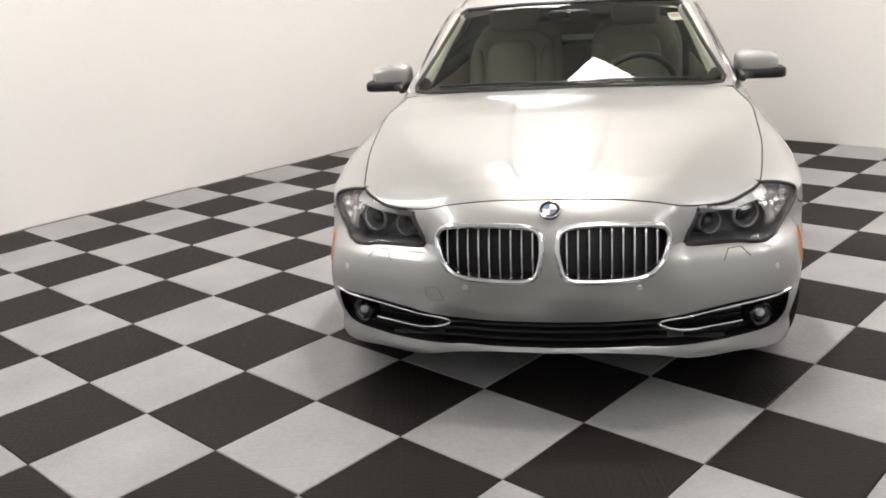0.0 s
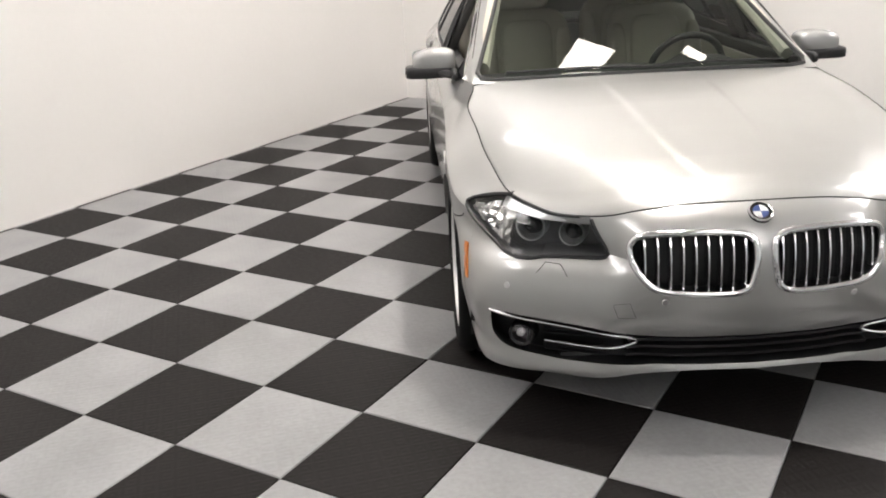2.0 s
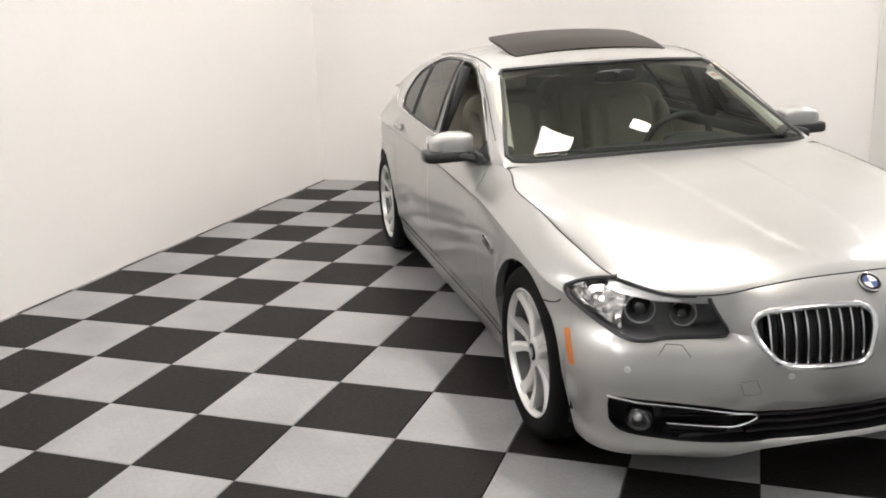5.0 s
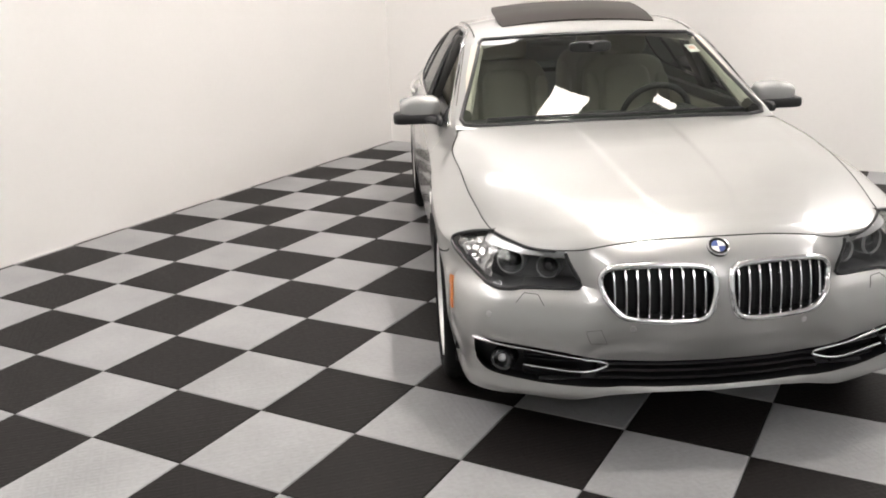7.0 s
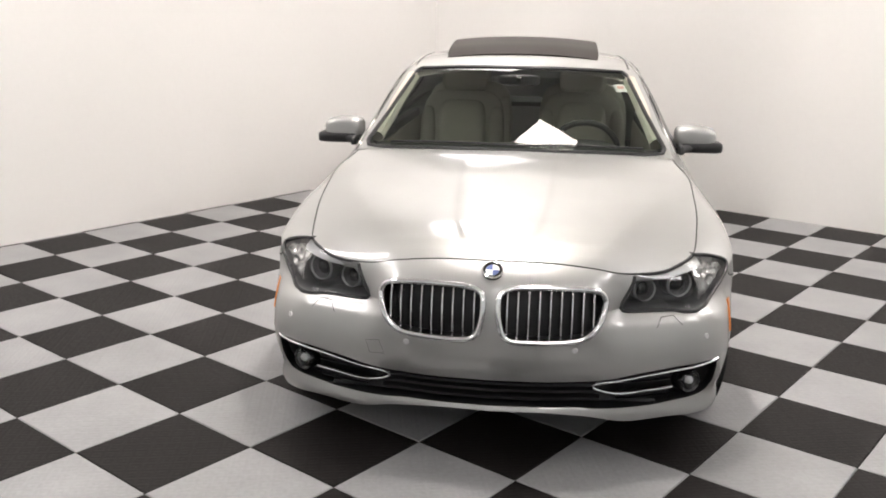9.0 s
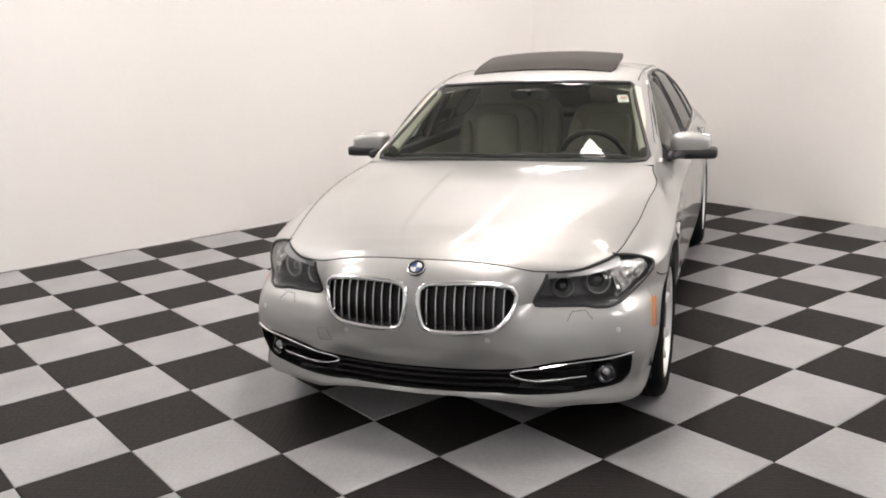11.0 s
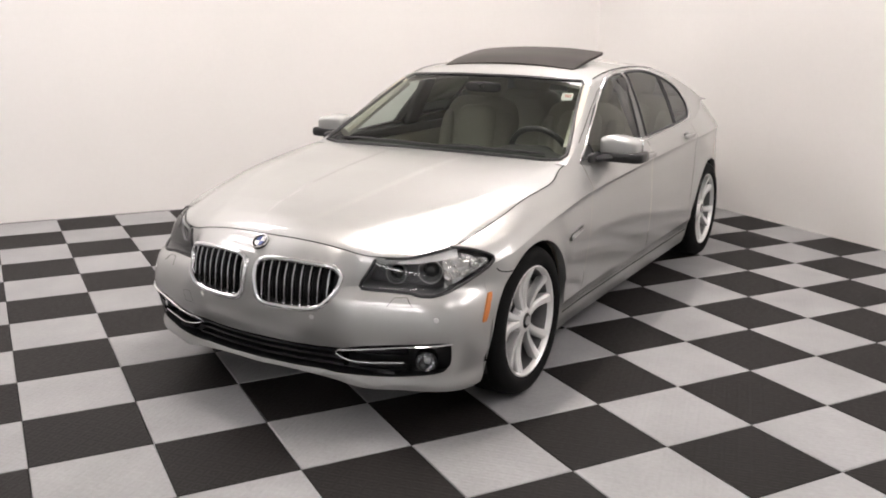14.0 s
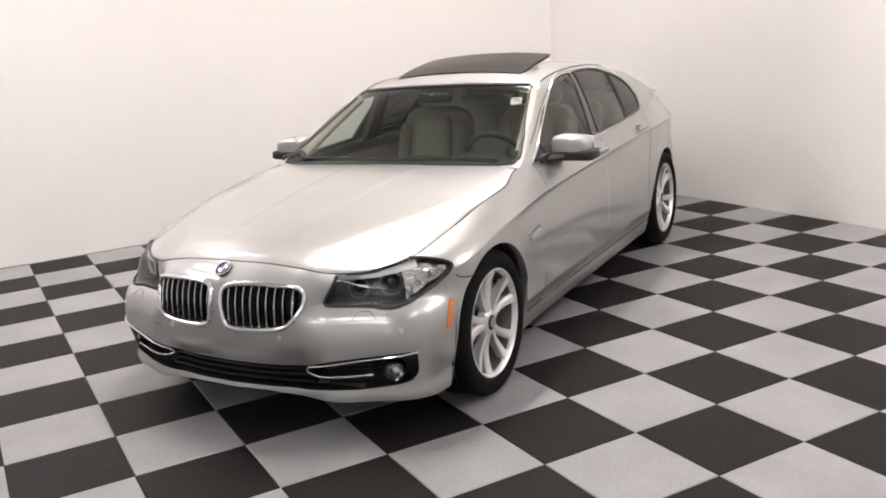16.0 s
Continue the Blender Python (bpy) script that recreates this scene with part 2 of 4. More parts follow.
def round_poly(pts, steps=5, amount=0.35):
    """Rounds a polygon's corners."""
    out = []
    k = len(pts)
    for i in range(k):
        a, b, c = (np.array(pts[j % k], float) for j in (i - 1, i, i + 1))
        p, q = b + (a - b) * amount, b + (c - b) * amount
        for j in range(steps + 1):
            u = j / steps
            out.append(tuple((1 - u) ** 2 * p + 2 * u * (1 - u) * b + u * u * q))
    return out


def inside(pt, poly):
    x, y = pt
    odd = False
    for (x1, y1), (x2, y2) in zip(poly, poly[1:] + poly[:1]):
        if (y1 > y) != (y2 > y) and x < (x2 - x1) * (y - y1) / (y2 - y1) + x1:
            odd = not odd
    return odd


def grown(poly, d):
    """The polygon moved outwards by d."""
    area = sum(a[0] * b[1] - b[0] * a[1] for a, b in zip(poly, poly[1:] + poly[:1]))
    sign = 1 if area > 0 else -1
    out = []
    k = len(poly)
    for i in range(k):
        a, b, c = (Vector(poly[j % k]) for j in (i - 1, i, i + 1))
        n1, n2 = (b - a), (c - b)
        n1, n2 = Vector((n1.y, -n1.x)), Vector((n2.y, -n2.x))
        if n1.length < 1e-9 or n2.length < 1e-9:
            out.append(tuple(b))
            continue
        m = (n1.normalized() + n2.normalized())
        m = m.normalized() if m.length > 1e-6 else n1.normalized()
        out.append((b.x + sign * d * m.x, b.y + sign * d * m.y))
    return out


def slice_poly(bm, poly, u, keep):
    """Cuts the faces that keep() chooses along the prism of a polygon in (u, z); returns the faces inside it."""
    u = Vector(u)
    us, zs = [p[0] for p in poly], [p[1] for p in poly]
    lo, hi, zl, zh = min(us) - 0.01, max(us) + 0.01, min(zs) - 0.01, max(zs) + 0.01

    def near():
        out = []
        for f in bm.faces:
            if not keep(f.calc_center_median()):
                continue
            fu = [v.co.dot(u) for v in f.verts]
            if max(fu) < lo or min(fu) > hi or max(v.co.z for v in f.verts) < zl or min(v.co.z for v in f.verts) > zh:
                continue
            out.append(f)
        return out

    faces = near()
    for (u1, z1), (u2, z2) in zip(poly, poly[1:] + poly[:1]):
        if abs(u1 - u2) + abs(z1 - z2) < 1e-6:
            continue
        mu, mz, half = (u1 + u2) / 2, (z1 + z2) / 2, math.hypot(u2 - u1, z2 - z1) / 2 + 0.03
        some = [f for f in faces if f.is_valid and any(math.hypot(v.co.dot(u) - mu, v.co.z - mz) < half for v in f.verts)]
        if not some:
            continue
        rest = set(faces) - set(some)
        geom = list({x for f in some for x in (*f.verts, *f.edges, f)})
        no = u * (z2 - z1) + Vector((0, 0, -(u2 - u1)))
        done = bmesh.ops.bisect_plane(bm, geom=geom, dist=1e-5, plane_co=u * u1 / u.length_squared + Vector((0, 0, z1)), plane_no=no)
        faces = list(rest) + [g for g in done["geom"] if isinstance(g, bmesh.types.BMFace)]
        faces = [f for f in set(faces) if f.is_valid]
    return [f for f in faces if inside((f.calc_center_median().dot(u), f.calc_center_median().z), poly)]


def take(bm, faces, remove=True):
    """The faces as a bmesh of their own."""
    out = bmesh.new()
    vs = {}
    for f in faces:
        out.faces.new([vs.setdefault(v, out.verts.new(v.co)) if v not in vs else vs[v] for v in f.verts])
    if remove:
        bmesh.ops.delete(bm, geom=list(faces), context="FACES")
    return out


def mirrored(bm):
    out = bm.copy()
    for v in out.verts:
        v.co.x = -v.co.x
    bmesh.ops.reverse_faces(out, faces=out.faces)
    return out


def both(name, bm, material, parent, label="", **kw):
    """The part on the car's left and its twin on the right."""
    twin = mirrored(bm)
    return part(name, bm, material, parent, label, **kw), part(name, twin, material, parent, label, **kw)


def recess(bm, depth):
    """Pushes a sheet back and walls its rim."""
    faces = list(bm.faces)
    res = bmesh.ops.extrude_face_region(bm, geom=faces)
    vs = [g for g in res["geom"] if isinstance(g, bmesh.types.BMVert)]
    bmesh.ops.translate(bm, verts=vs, vec=depth)
    bmesh.ops.delete(bm, geom=[f for f in faces if f.is_valid], context="FACES_ONLY")
    bmesh.ops.recalc_face_normals(bm, faces=bm.faces)
    return bm

# ---- the room ----


def slab(name, cx, cy, cz, sx, sy, sz, material, label, category, kind="structure"):
    ob = part(name, box(cx, cy, cz, sx, sy, sz), material, None, smooth=False)
    return tagged(ob, label, category, kind=kind)


W = 0.2
NX, SX = (WALL_X + EAST) / 2, EAST - WALL_X
NY, SY = (WALL_Y + SOUTH) / 2, WALL_Y - SOUTH
slab("wall_west", WALL_X - W / 2, NY, CEIL / 2 - 0.05, W, SY + 2 * W, CEIL + 0.1, WALLPAINT, "plain white painted showroom wall with faint scuffs", "wall")
slab("wall_north", NX, WALL_Y + W / 2, CEIL / 2 - 0.05, SX, W, CEIL + 0.1, WALLPAINT, "plain white painted showroom wall behind the car", "wall")
# two unseen walls, added to close the room and reflect fill light
slab("wall_east", EAST + W / 2, NY, CEIL / 2 - 0.05, W, SY + 2 * W, CEIL + 0.1, FARFILL, "unseen plain pale grey wall, its tone set for fill light", "wall")
slab("wall_south", NX, SOUTH - W / 2, CEIL / 2 - 0.05, SX, W, CEIL + 0.1, FARFILL, "unseen plain pale grey wall, its tone set for fill light", "wall")
slab("ceiling", NX, NY, CEIL + 0.1, SX + 2 * W, SY + 2 * W, 0.2, CEILPAINT, "plain off-white painted ceiling", "ceiling")
# shallow upright pilaster on the back wall
slab("pilaster", 0.5, WALL_Y - 0.02, CEIL / 2, 0.26, 0.04, CEIL, mat("grey_white_paint", (0.66, 0.645, 0.62), 0.6, vary=0.03, bump=0.1), "greyish white flat pilaster on the showroom wall", "pilaster")


def fixture(color, strength, drop):
    lamp = empty("ceiling_light")
    part("housing", box(0, 0, 0.04, 1.06, 1.12, 0.08, 0.01), SATIN, lamp)
    part("diffuser", box(0, 0, -0.006, 1.0, 1.0, 0.012), glow_mat("lamp_glow", color, strength), lamp, "glowing white diffuser", smooth=False)
    part("rod", box(0, 0, 0.078 + drop / 2, 0.03, 0.03, drop), SATIN, lamp, smooth=False)
    return tagged(lamp, "rectangular metal ceiling light placed out of view, with a glowing white diffuser", "ceiling light", group="ceiling lights")


for spots, color, strength in ((WARM_LAMPS, WARM, WARM_GLOW), (FILL_LAMPS, COOL, COOL_GLOW), (SPOT_LAMPS, SPOT, SPOT_GLOW)):
    first = None
    for fx, fy, fw, fd, fz in spots:
        ob = copy_thing(first, Matrix()) if first else fixture(color, strength, CEIL - fz - 0.078)
        first = first or ob
        ob.matrix_basis = Matrix.Translation((fx, fy, fz)) @ Matrix.Diagonal((fw, fd, 1, 1))

# ---- the car: its own axes are x to its left, y to its tail, z up, from the nose ----
CAR = pose(-0.1142, -0.0256, 0, 0, 0, 32.6)
car = tagged(empty("car", CAR), "silver metallic four-door sedan parked on the checkered floor, sunroof tilted open", "car")
HUB_F, HUB_R, HUB_Z, ARCH = 0.827, 3.81, 0.335, 0.374

# plan outline x, y; upper edge x, y, z; height where the side turns in; lower edge z
STATIONS = [
    (0.000, 0.000, 0.000, 0.132, 0.764, 0.60, 0.222), (0.200, 0.012, 0.200, 0.139, 0.761, 0.60, 0.222),
    (0.370, 0.045, 0.350, 0.158, 0.744, 0.60, 0.205), (0.520, 0.095, 0.470, 0.192, 0.720, 0.60, 0.180),
    (0.660, 0.150, 0.600, 0.265, 0.714, 0.60, 0.184), (0.770, 0.200, 0.680, 0.335, 0.731, 0.605, 0.181),
    (0.848, 0.270, 0.735, 0.415, 0.748, 0.62, 0.178), (0.893, 0.370, 0.757, 0.500, 0.762, 0.64, 0.174),
    (0.914, 0.540, 0.775, 0.610, 0.790, 0.69, 0.170), (0.923, 0.740, 0.795, 0.760, 0.825, 0.735, 0.168),
    (0.928, 0.950, 0.806, 0.950, 0.866, 0.770, 0.168),
    (0.926, 1.250, 0.818, 1.220, 0.902, 0.797, 0.165), (0.920, 1.500, 0.776, 1.450, 0.945, 0.818, 0.165),
    (0.920, 1.750, 0.825, 1.720, 0.950, 0.832, 0.165), (0.920, 2.100, 0.855, 2.100, 0.953, 0.848, 0.165),
    (0.922, 2.600, 0.866, 2.600, 0.965, 0.868, 0.165), (0.925, 3.100, 0.868, 3.100, 0.980, 0.886, 0.165),
    (0.922, 3.600, 0.840, 3.600, 1.000, 0.900, 0.170), (0.892, 4.080, 0.755, 4.080, 1.045, 0.905, 0.180),
    (0.815, 4.430, 0.660, 4.430, 1.072, 0.88, 0.200), (0.715, 4.680, 0.575, 4.630, 1.080, 0.86, 0.220),
    (0.540, 4.820, 0.450, 4.770, 1.084, 0.85, 0.230), (0.000, 4.890, 0.000, 4.830, 1.085, 0.85, 0.230),
]
FRONT_Z = [0.13, 0.165, 0.19, 0.215, 0.235, 0.27, 0.33, 0.36, 0.42, 0.50, 0.56, 0.61, 0.65]
FRONT_D = [0.090, 0.066, 0.052, 0.040, 0.044, 0.074, 0.068, 0.040, 0.016, 0.006, 0.008, 0.014, 0.022]
CORNER_ZS = [0.13, 0.165, 0.195, 0.215, 0.245, 0.30, 0.36, 0.42, 0.47, 0.51, 0.54, 0.562, 0.575, 0.588, 0.60, 0.65]
CORNER_D = [0.075, 0.042, 0.024, 0.024, 0.040, 0.020, 0.006, 0.000, 0.006, 0.016, 0.028, 0.042, 0.058, 0.080, 0.087, 0.088]
SIDE_Z = [0.13, 0.17, 0.22, 0.27, 0.30, 0.33, 0.42, 0.52, 0.60, 0.68, 0.76, 0.83, 0.90]
SIDE_D = [0.085, 0.062, 0.046, 0.040, 0.032, 0.016, 0.012, 0.007, 0.006, 0.009, 0.013, 0.014, 0.010]


def body_columns(count=330, levels=66):
    st = spline(STATIONS, count)
    cols = []
    for i, (px, py, hx, hy, hz, knee, low) in enumerate(st):
        d = st[min(i + 1, count - 1), :2] - st[max(i - 1, 0), :2]
        nrm = np.array([d[1], -d[0]]) / max(np.hypot(*d), 1e-9)   # outwards
        if i in (0, count - 1):
            nrm = np.array([0, -1.0 if i == 0 else 1.0])
        front = float(np.clip((0.62 - py) / 0.34, 0, 1))
        front = front * front * (3 - 2 * front)
        outer = float(np.clip((px - 0.34) / 0.16, 0, 1))
        outer = outer * outer * (3 - 2 * outer)
        bot = low
        for hub in (HUB_F, HUB_R):
            r2 = ARCH**2 - (py - hub) ** 2
            if r2 > 0:
                bot = max(bot, HUB_Z + math.sqrt(r2))
        flare = 0.0
        for hub in (HUB_F, HUB_R):
            flare = max(flare, 0.012 * math.exp(-(((py - hub) / 0.36) ** 4)))
        kz = max(knee, bot + 0.012)
        # the fold along the flank starts behind the front wheel
        fold = float(np.clip((py - 1.02) / 0.25, 0, 1) * np.clip((4.5 - py) / 0.3, 0, 1))

        def skin(z):
            soft = 0.022 if z < 0.53 else 0.017
            zs = [z + soft * k for k in (-1, -0.5, 0, 0.5, 1)]
            nose = (1 - outer) * np.mean(np.interp(zs, FRONT_Z, FRONT_D)) + outer * np.mean(np.interp(zs, CORNER_ZS, CORNER_D))
            dd = front * nose + (1 - front) * np.interp(z, SIDE_Z, SIDE_D)
            h = max(kz - z, 0.0) / 0.026
            dd += 0.006 * fold * h * math.exp(1 - h)
            near = math.exp(-(((z - bot) / 0.07) ** 2)) if bot > 0.3 else 0.0
            return np.array([px, py]) - nrm * (dd - flare - 0.008 * near)

        col = []
        p = skin(bot)
        col.append((*(p - nrm * 0.035), bot + 0.004))
        n1 = levels * 2 // 3
        for k in range(n1):
            z = bot + (kz - bot) * k / (n1 - 1)
            p = skin(z)
            col.append((p[0], p[1], z))
        base = np.array(col[-1])
        top = np.array([hx, hy, hz])
        sharp = float(np.clip((py - 0.75) / 0.55, 0, 1)) * (1 - front)
        lean = 0.12 + 0.14 * (1 - front) + 0.12 * sharp
        ctl = base * (1 - lean) + top * lean
        ctl[2] = base[2] + (hz - base[2]) * (0.66 - 0.16 * sharp)
        n2 = levels - n1
        for k in range(1, n2 + 1):
            u = k / n2
            col.append(tuple((1 - u) ** 2 * base + 2 * u * (1 - u) * ctl + u * u * top))
        cols.append([Vector((max(c[0], 0.0), c[1], c[2])) for c in col])
    return cols, st


COLS, ST = body_columns()
side = grid(COLS)          # left half of the lower body
bmesh.ops.recalc_face_normals(side, faces=side.faces)
if sum(f.normal.x for f in side.faces) < 0:
    bmesh.ops.reverse_faces(side, faces=side.faces)
TOP_EDGE = [c[-1] for c in COLS]
BVH = BVHTree.FromBMesh(side)


def on_front(x, z, off=0.0):
    hit, n, _, _ = BVH.ray_cast(Vector((x, -2, z)), Vector((0, 1, 0)))
    return (hit + n * off if hit else Vector((x, 0.3, z))), (n or Vector((0, -1, 0)))


def on_side(y, z, off=0.0, tree=None):
    hit, n, _, _ = (tree or BVH).ray_cast(Vector((2, y, z)), Vector((-1, 0, 0)))
    return (hit + n * off if hit else Vector((0.85, y, z))), (n or Vector((1, 0, 0)))


Q = Vector((math.sqrt(0.5), math.sqrt(0.5), 0))     # runs round the front corner


def on_corner(u, z, off=0.0):
    away = Vector((math.sqrt(0.5), -math.sqrt(0.5), 0))
    hit, n, _, _ = BVH.ray_cast(Q * u + away * 2 + Vector((0, 0, z)), -away)
    return (hit + n * off if hit else Q * u + Vector((0, 0, z))), (n or away)


FX = Vector((1, 0, 0))
SYV = Vector((0, 1, 0))
KIDNEY = round_poly([(0.029, 0.60), (0.032, 0.682), (0.20, 0.690), (0.372, 0.680), (0.400, 0.640), (0.385, 0.575), (0.332, 0.516), (0.18, 0.507), (0.050, 0.510)], 4, 0.38)
INTAKE = round_poly([(-0.3, 0.335), (0.0, 0.335), (0.30, 0.335), (0.36, 0.338), (0.50, 0.372), (0.66, 0.390), (0.815, 0.402), (0.832, 0.382), (0.822, 0.30), (0.785, 0.258), (0.60, 0.236), (0.37, 0.234), (0.32, 0.240), (0.0, 0.240), (-0.3, 0.240)], 3, 0.3)
LAMP = round_poly([(0.423, 0.590), (0.56, 0.587), (0.622, 0.584), (0.648, 0.577), (0.70, 0.575), (0.76, 0.586), (0.822, 0.606), (0.90, 0.641), (0.955, 0.670), (0.981, 0.690), (0.983, 0.704), (0.958, 0.717), (0.91, 0.731), (0.86, 0.740), (0.82, 0.745), (0.792, 0.750), (0.775, 0.80), (0.55, 0.80), (0.495, 0.70)], 3, 0.25)

ahead = lambda c: c.y < 0.75
kid = take(side, slice_poly(side, KIDNEY, FX, ahead))
intake = take(side, slice_poly(side, INTAKE, FX, lambda c: c.y < 0.42))
lens = take(side, slice_poly(side, LAMP, Q, lambda c: c.y < 0.85))

# doors and bumper are panels of their own, with a gap round them
DOOR_F = [(1.44, 0.285), (1.47, 0.45), (1.52, 0.64), (1.55, 0.80), (1.60, 0.92), (1.61, 1.2), (2.535, 1.2), (2.52, 0.98), (2.505, 0.9), (2.495, 0.5), (2.48, 0.285)]
DOOR_R = [(2.486, 0.285), (2.502, 0.5), (2.512, 0.9), (2.527, 0.98), (2.542, 1.2), (3.47, 1.2), (3.46, 0.97), (3.45, 0.86), (3.41, 0.70), (3.37, 0.56), (3.36, 0.42), (3.36, 0.285)]
panels = {}
for key, poly in (("front_door", DOOR_F), ("rear_door", DOOR_R)):
    mid = lambda c: 1.2 < c.y < 3.75
    slice_poly(side, poly, SYV, mid)
    panels[key] = take(side, slice_poly(side, grown(poly, -0.004), SYV, mid))
    rest = [f for f in side.faces if mid(f.calc_center_median()) and inside((f.calc_center_median().y, f.calc_center_median().z), poly)]
    bmesh.ops.delete(side, geom=rest, context="FACES")

keep = bpy.data.meshes.new("half")
mirrored(side).to_mesh(keep)
side.from_mesh(keep)
bpy.data.meshes.remove(keep)
bmesh.ops.remove_doubles(side, verts=[v for v in side.verts if abs(v.co.x) < 0.002], dist=0.002)
part("body_shell", side, PAINT, car, angle=0.3)
for key, bm in panels.items():
    both(key, bm, PAINT, car, angle=0.3)
    
# ---- hood ----
FRONT_EDGE = [p for p in TOP_EDGE if p.y <= 0.42]
SIDE_EDGE = [p for p in TOP_EDGE if 0.42 <= p.y <= 1.46]
CORNER_X = FRONT_EDGE[-1].x


OUTER_Y, OUTER_X = [0.13, 0.2, 0.334, 0.44, 0.7, 0.9, 1.32, 1.5], [0.32, 0.365, 0.428, 0.475, 0.60, 0.668, 0.715, 0.725]
INNER_Y, INNER_X = [0.13, 0.25, 0.34, 0.41, 0.68, 0.81, 1.35, 1.5], [0.080, 0.120, 0.147, 0.165, 0.190, 0.197, 0.223, 0.228]


def crown(x, edge, fold):
    """How far the hood has fallen from its middle (0) to its edge (1): nearly flat, then steeper past a fold."""
    def fall(v):
        return 0.55 * (v / edge) ** 2.2 + 2.3 * 0.006 / edge * math.log1p(math.exp(min((v - fold) / 0.006, 60)))
    return fall(abs(x)) / fall(edge)


def hood_sheet(na=221, nb=110):
    fx, fy, fz = (np.array([p[k] for p in FRONT_EDGE]) for k in range(3))
    ex, ey, ez = (np.array([p[k] for p in SIDE_EDGE]) for k in range(3))
    rows = []
    for j in range(nb):
        b = j / (nb - 1)
        y_side = ey[0] + (ey[-1] - ey[0]) * b
        xe, ze = np.interp(y_side, ey, ex), np.interp(y_side, ey, ez)
        row = []
        for i in range(na):
            a = -1 + 2 * i / (na - 1)
            xf = abs(a) * CORNER_X
            y0, z0 = np.interp(xf, fx, fy), np.interp(xf, fx, fz)
            y1 = 1.50 - 0.05 * abs(a) ** 3
            y = y0 + (y1 - y0) * b
            zc = np.interp(0.132 + (1.50 - 0.132) * b, [0.132, 0.17, 0.25, 0.4, 0.7, 1.0, 1.3, 1.50], [0.764, 0.785, 0.812, 0.842, 0.885, 0.922, 0.950, 0.964])
            x = a * xe
            fold, ridge = np.interp(y, OUTER_Y, OUTER_X), np.interp(y, INNER_Y, INNER_X)
            z = zc - (zc - ze) * crown(x, xe, min(fold, xe - 0.03))
            start = 0.764 - (0.764 - CORNER_Z) * crown(a * CORNER_X, CORNER_X, 0.33)
            z += (z0 - start) * (1 - b) ** 6
            # two raised ridges that open towards the screen
            grow = min(1, b * 9) * (1 - max(0, (b - 0.70) / 0.30))
            z += 0.0045 * grow / (1 + math.exp(max(-60, min(60, (abs(x) - ridge) / 0.0065))))
            row.append(Vector((x, y, z)))
        rows.append(row)
    return rows


CORNER_Z = FRONT_EDGE[-1].z
hood = grid(hood_sheet())
bmesh.ops.recalc_face_normals(hood, faces=hood.faces)
if sum(f.normal.z for f in hood.faces) < 0:
    bmesh.ops.reverse_faces(hood, faces=hood.faces)
# shut line: the sheet's rim turns down
rim = [e for e in hood.edges if e.is_boundary]
mid = Vector((0, 0.85, 0))
for v in hood.verts:
    if v.is_boundary:
        d = Vector((mid.x - v.co.x, (mid.y - v.co.y) * 0.6, 0)).normalized()
        v.co += d * 0.003
low = bmesh.ops.extrude_edge_only(hood, edges=rim)
for v in low["geom"]:
    if isinstance(v, bmesh.types.BMVert):
        v.co += Vector((0, 0, -0.03))
HOOD_RIM = [p for p in TOP_EDGE if p.y <= 1.46]
part("hood", hood, PAINT, car, "silver hood with two raised creases")

# ---- greenhouse ----
GY = [1.47, 1.60, 1.75, 2.00, 2.20, 2.35, 2.55, 2.85, 3.15, 3.45, 3.75, 4.05, 4.25, 4.45]
XR = [0.785, 0.765, 0.735, 0.690, 0.660, 0.648, 0.640, 0.636, 0.634, 0.634, 0.648, 0.682, 0.70, 0.712]
ZR = [0.942, 0.995, 1.070, 1.205, 1.298, 1.334, 1.354, 1.360, 1.352, 1.326, 1.276, 1.184, 1.112, 1.074]
CY = [1.47, 1.60, 1.75, 1.90, 2.00, 2.10, 2.20, 2.35, 2.55, 2.80, 3.05, 3.30, 3.50, 3.65, 3.85, 4.05, 4.22, 4.45]
ZC = [0.958, 1.040, 1.128, 1.213, 1.268, 1.320, 1.358, 1.390, 1.415, 1.425, 1.424, 1.408, 1.378, 1.348, 1.297, 1.212, 1.140, 1.092]


def smooth_at(y, ks, vs):
    """A softened reading of a profile."""
    return float(np.mean([np.interp(y + d, ks, vs) for d in (-0.06, -0.03, 0, 0.03, 0.06)])) if ks[0] + 0.07 < y < ks[-1] - 0.07 else float(np.interp(y, ks, vs))


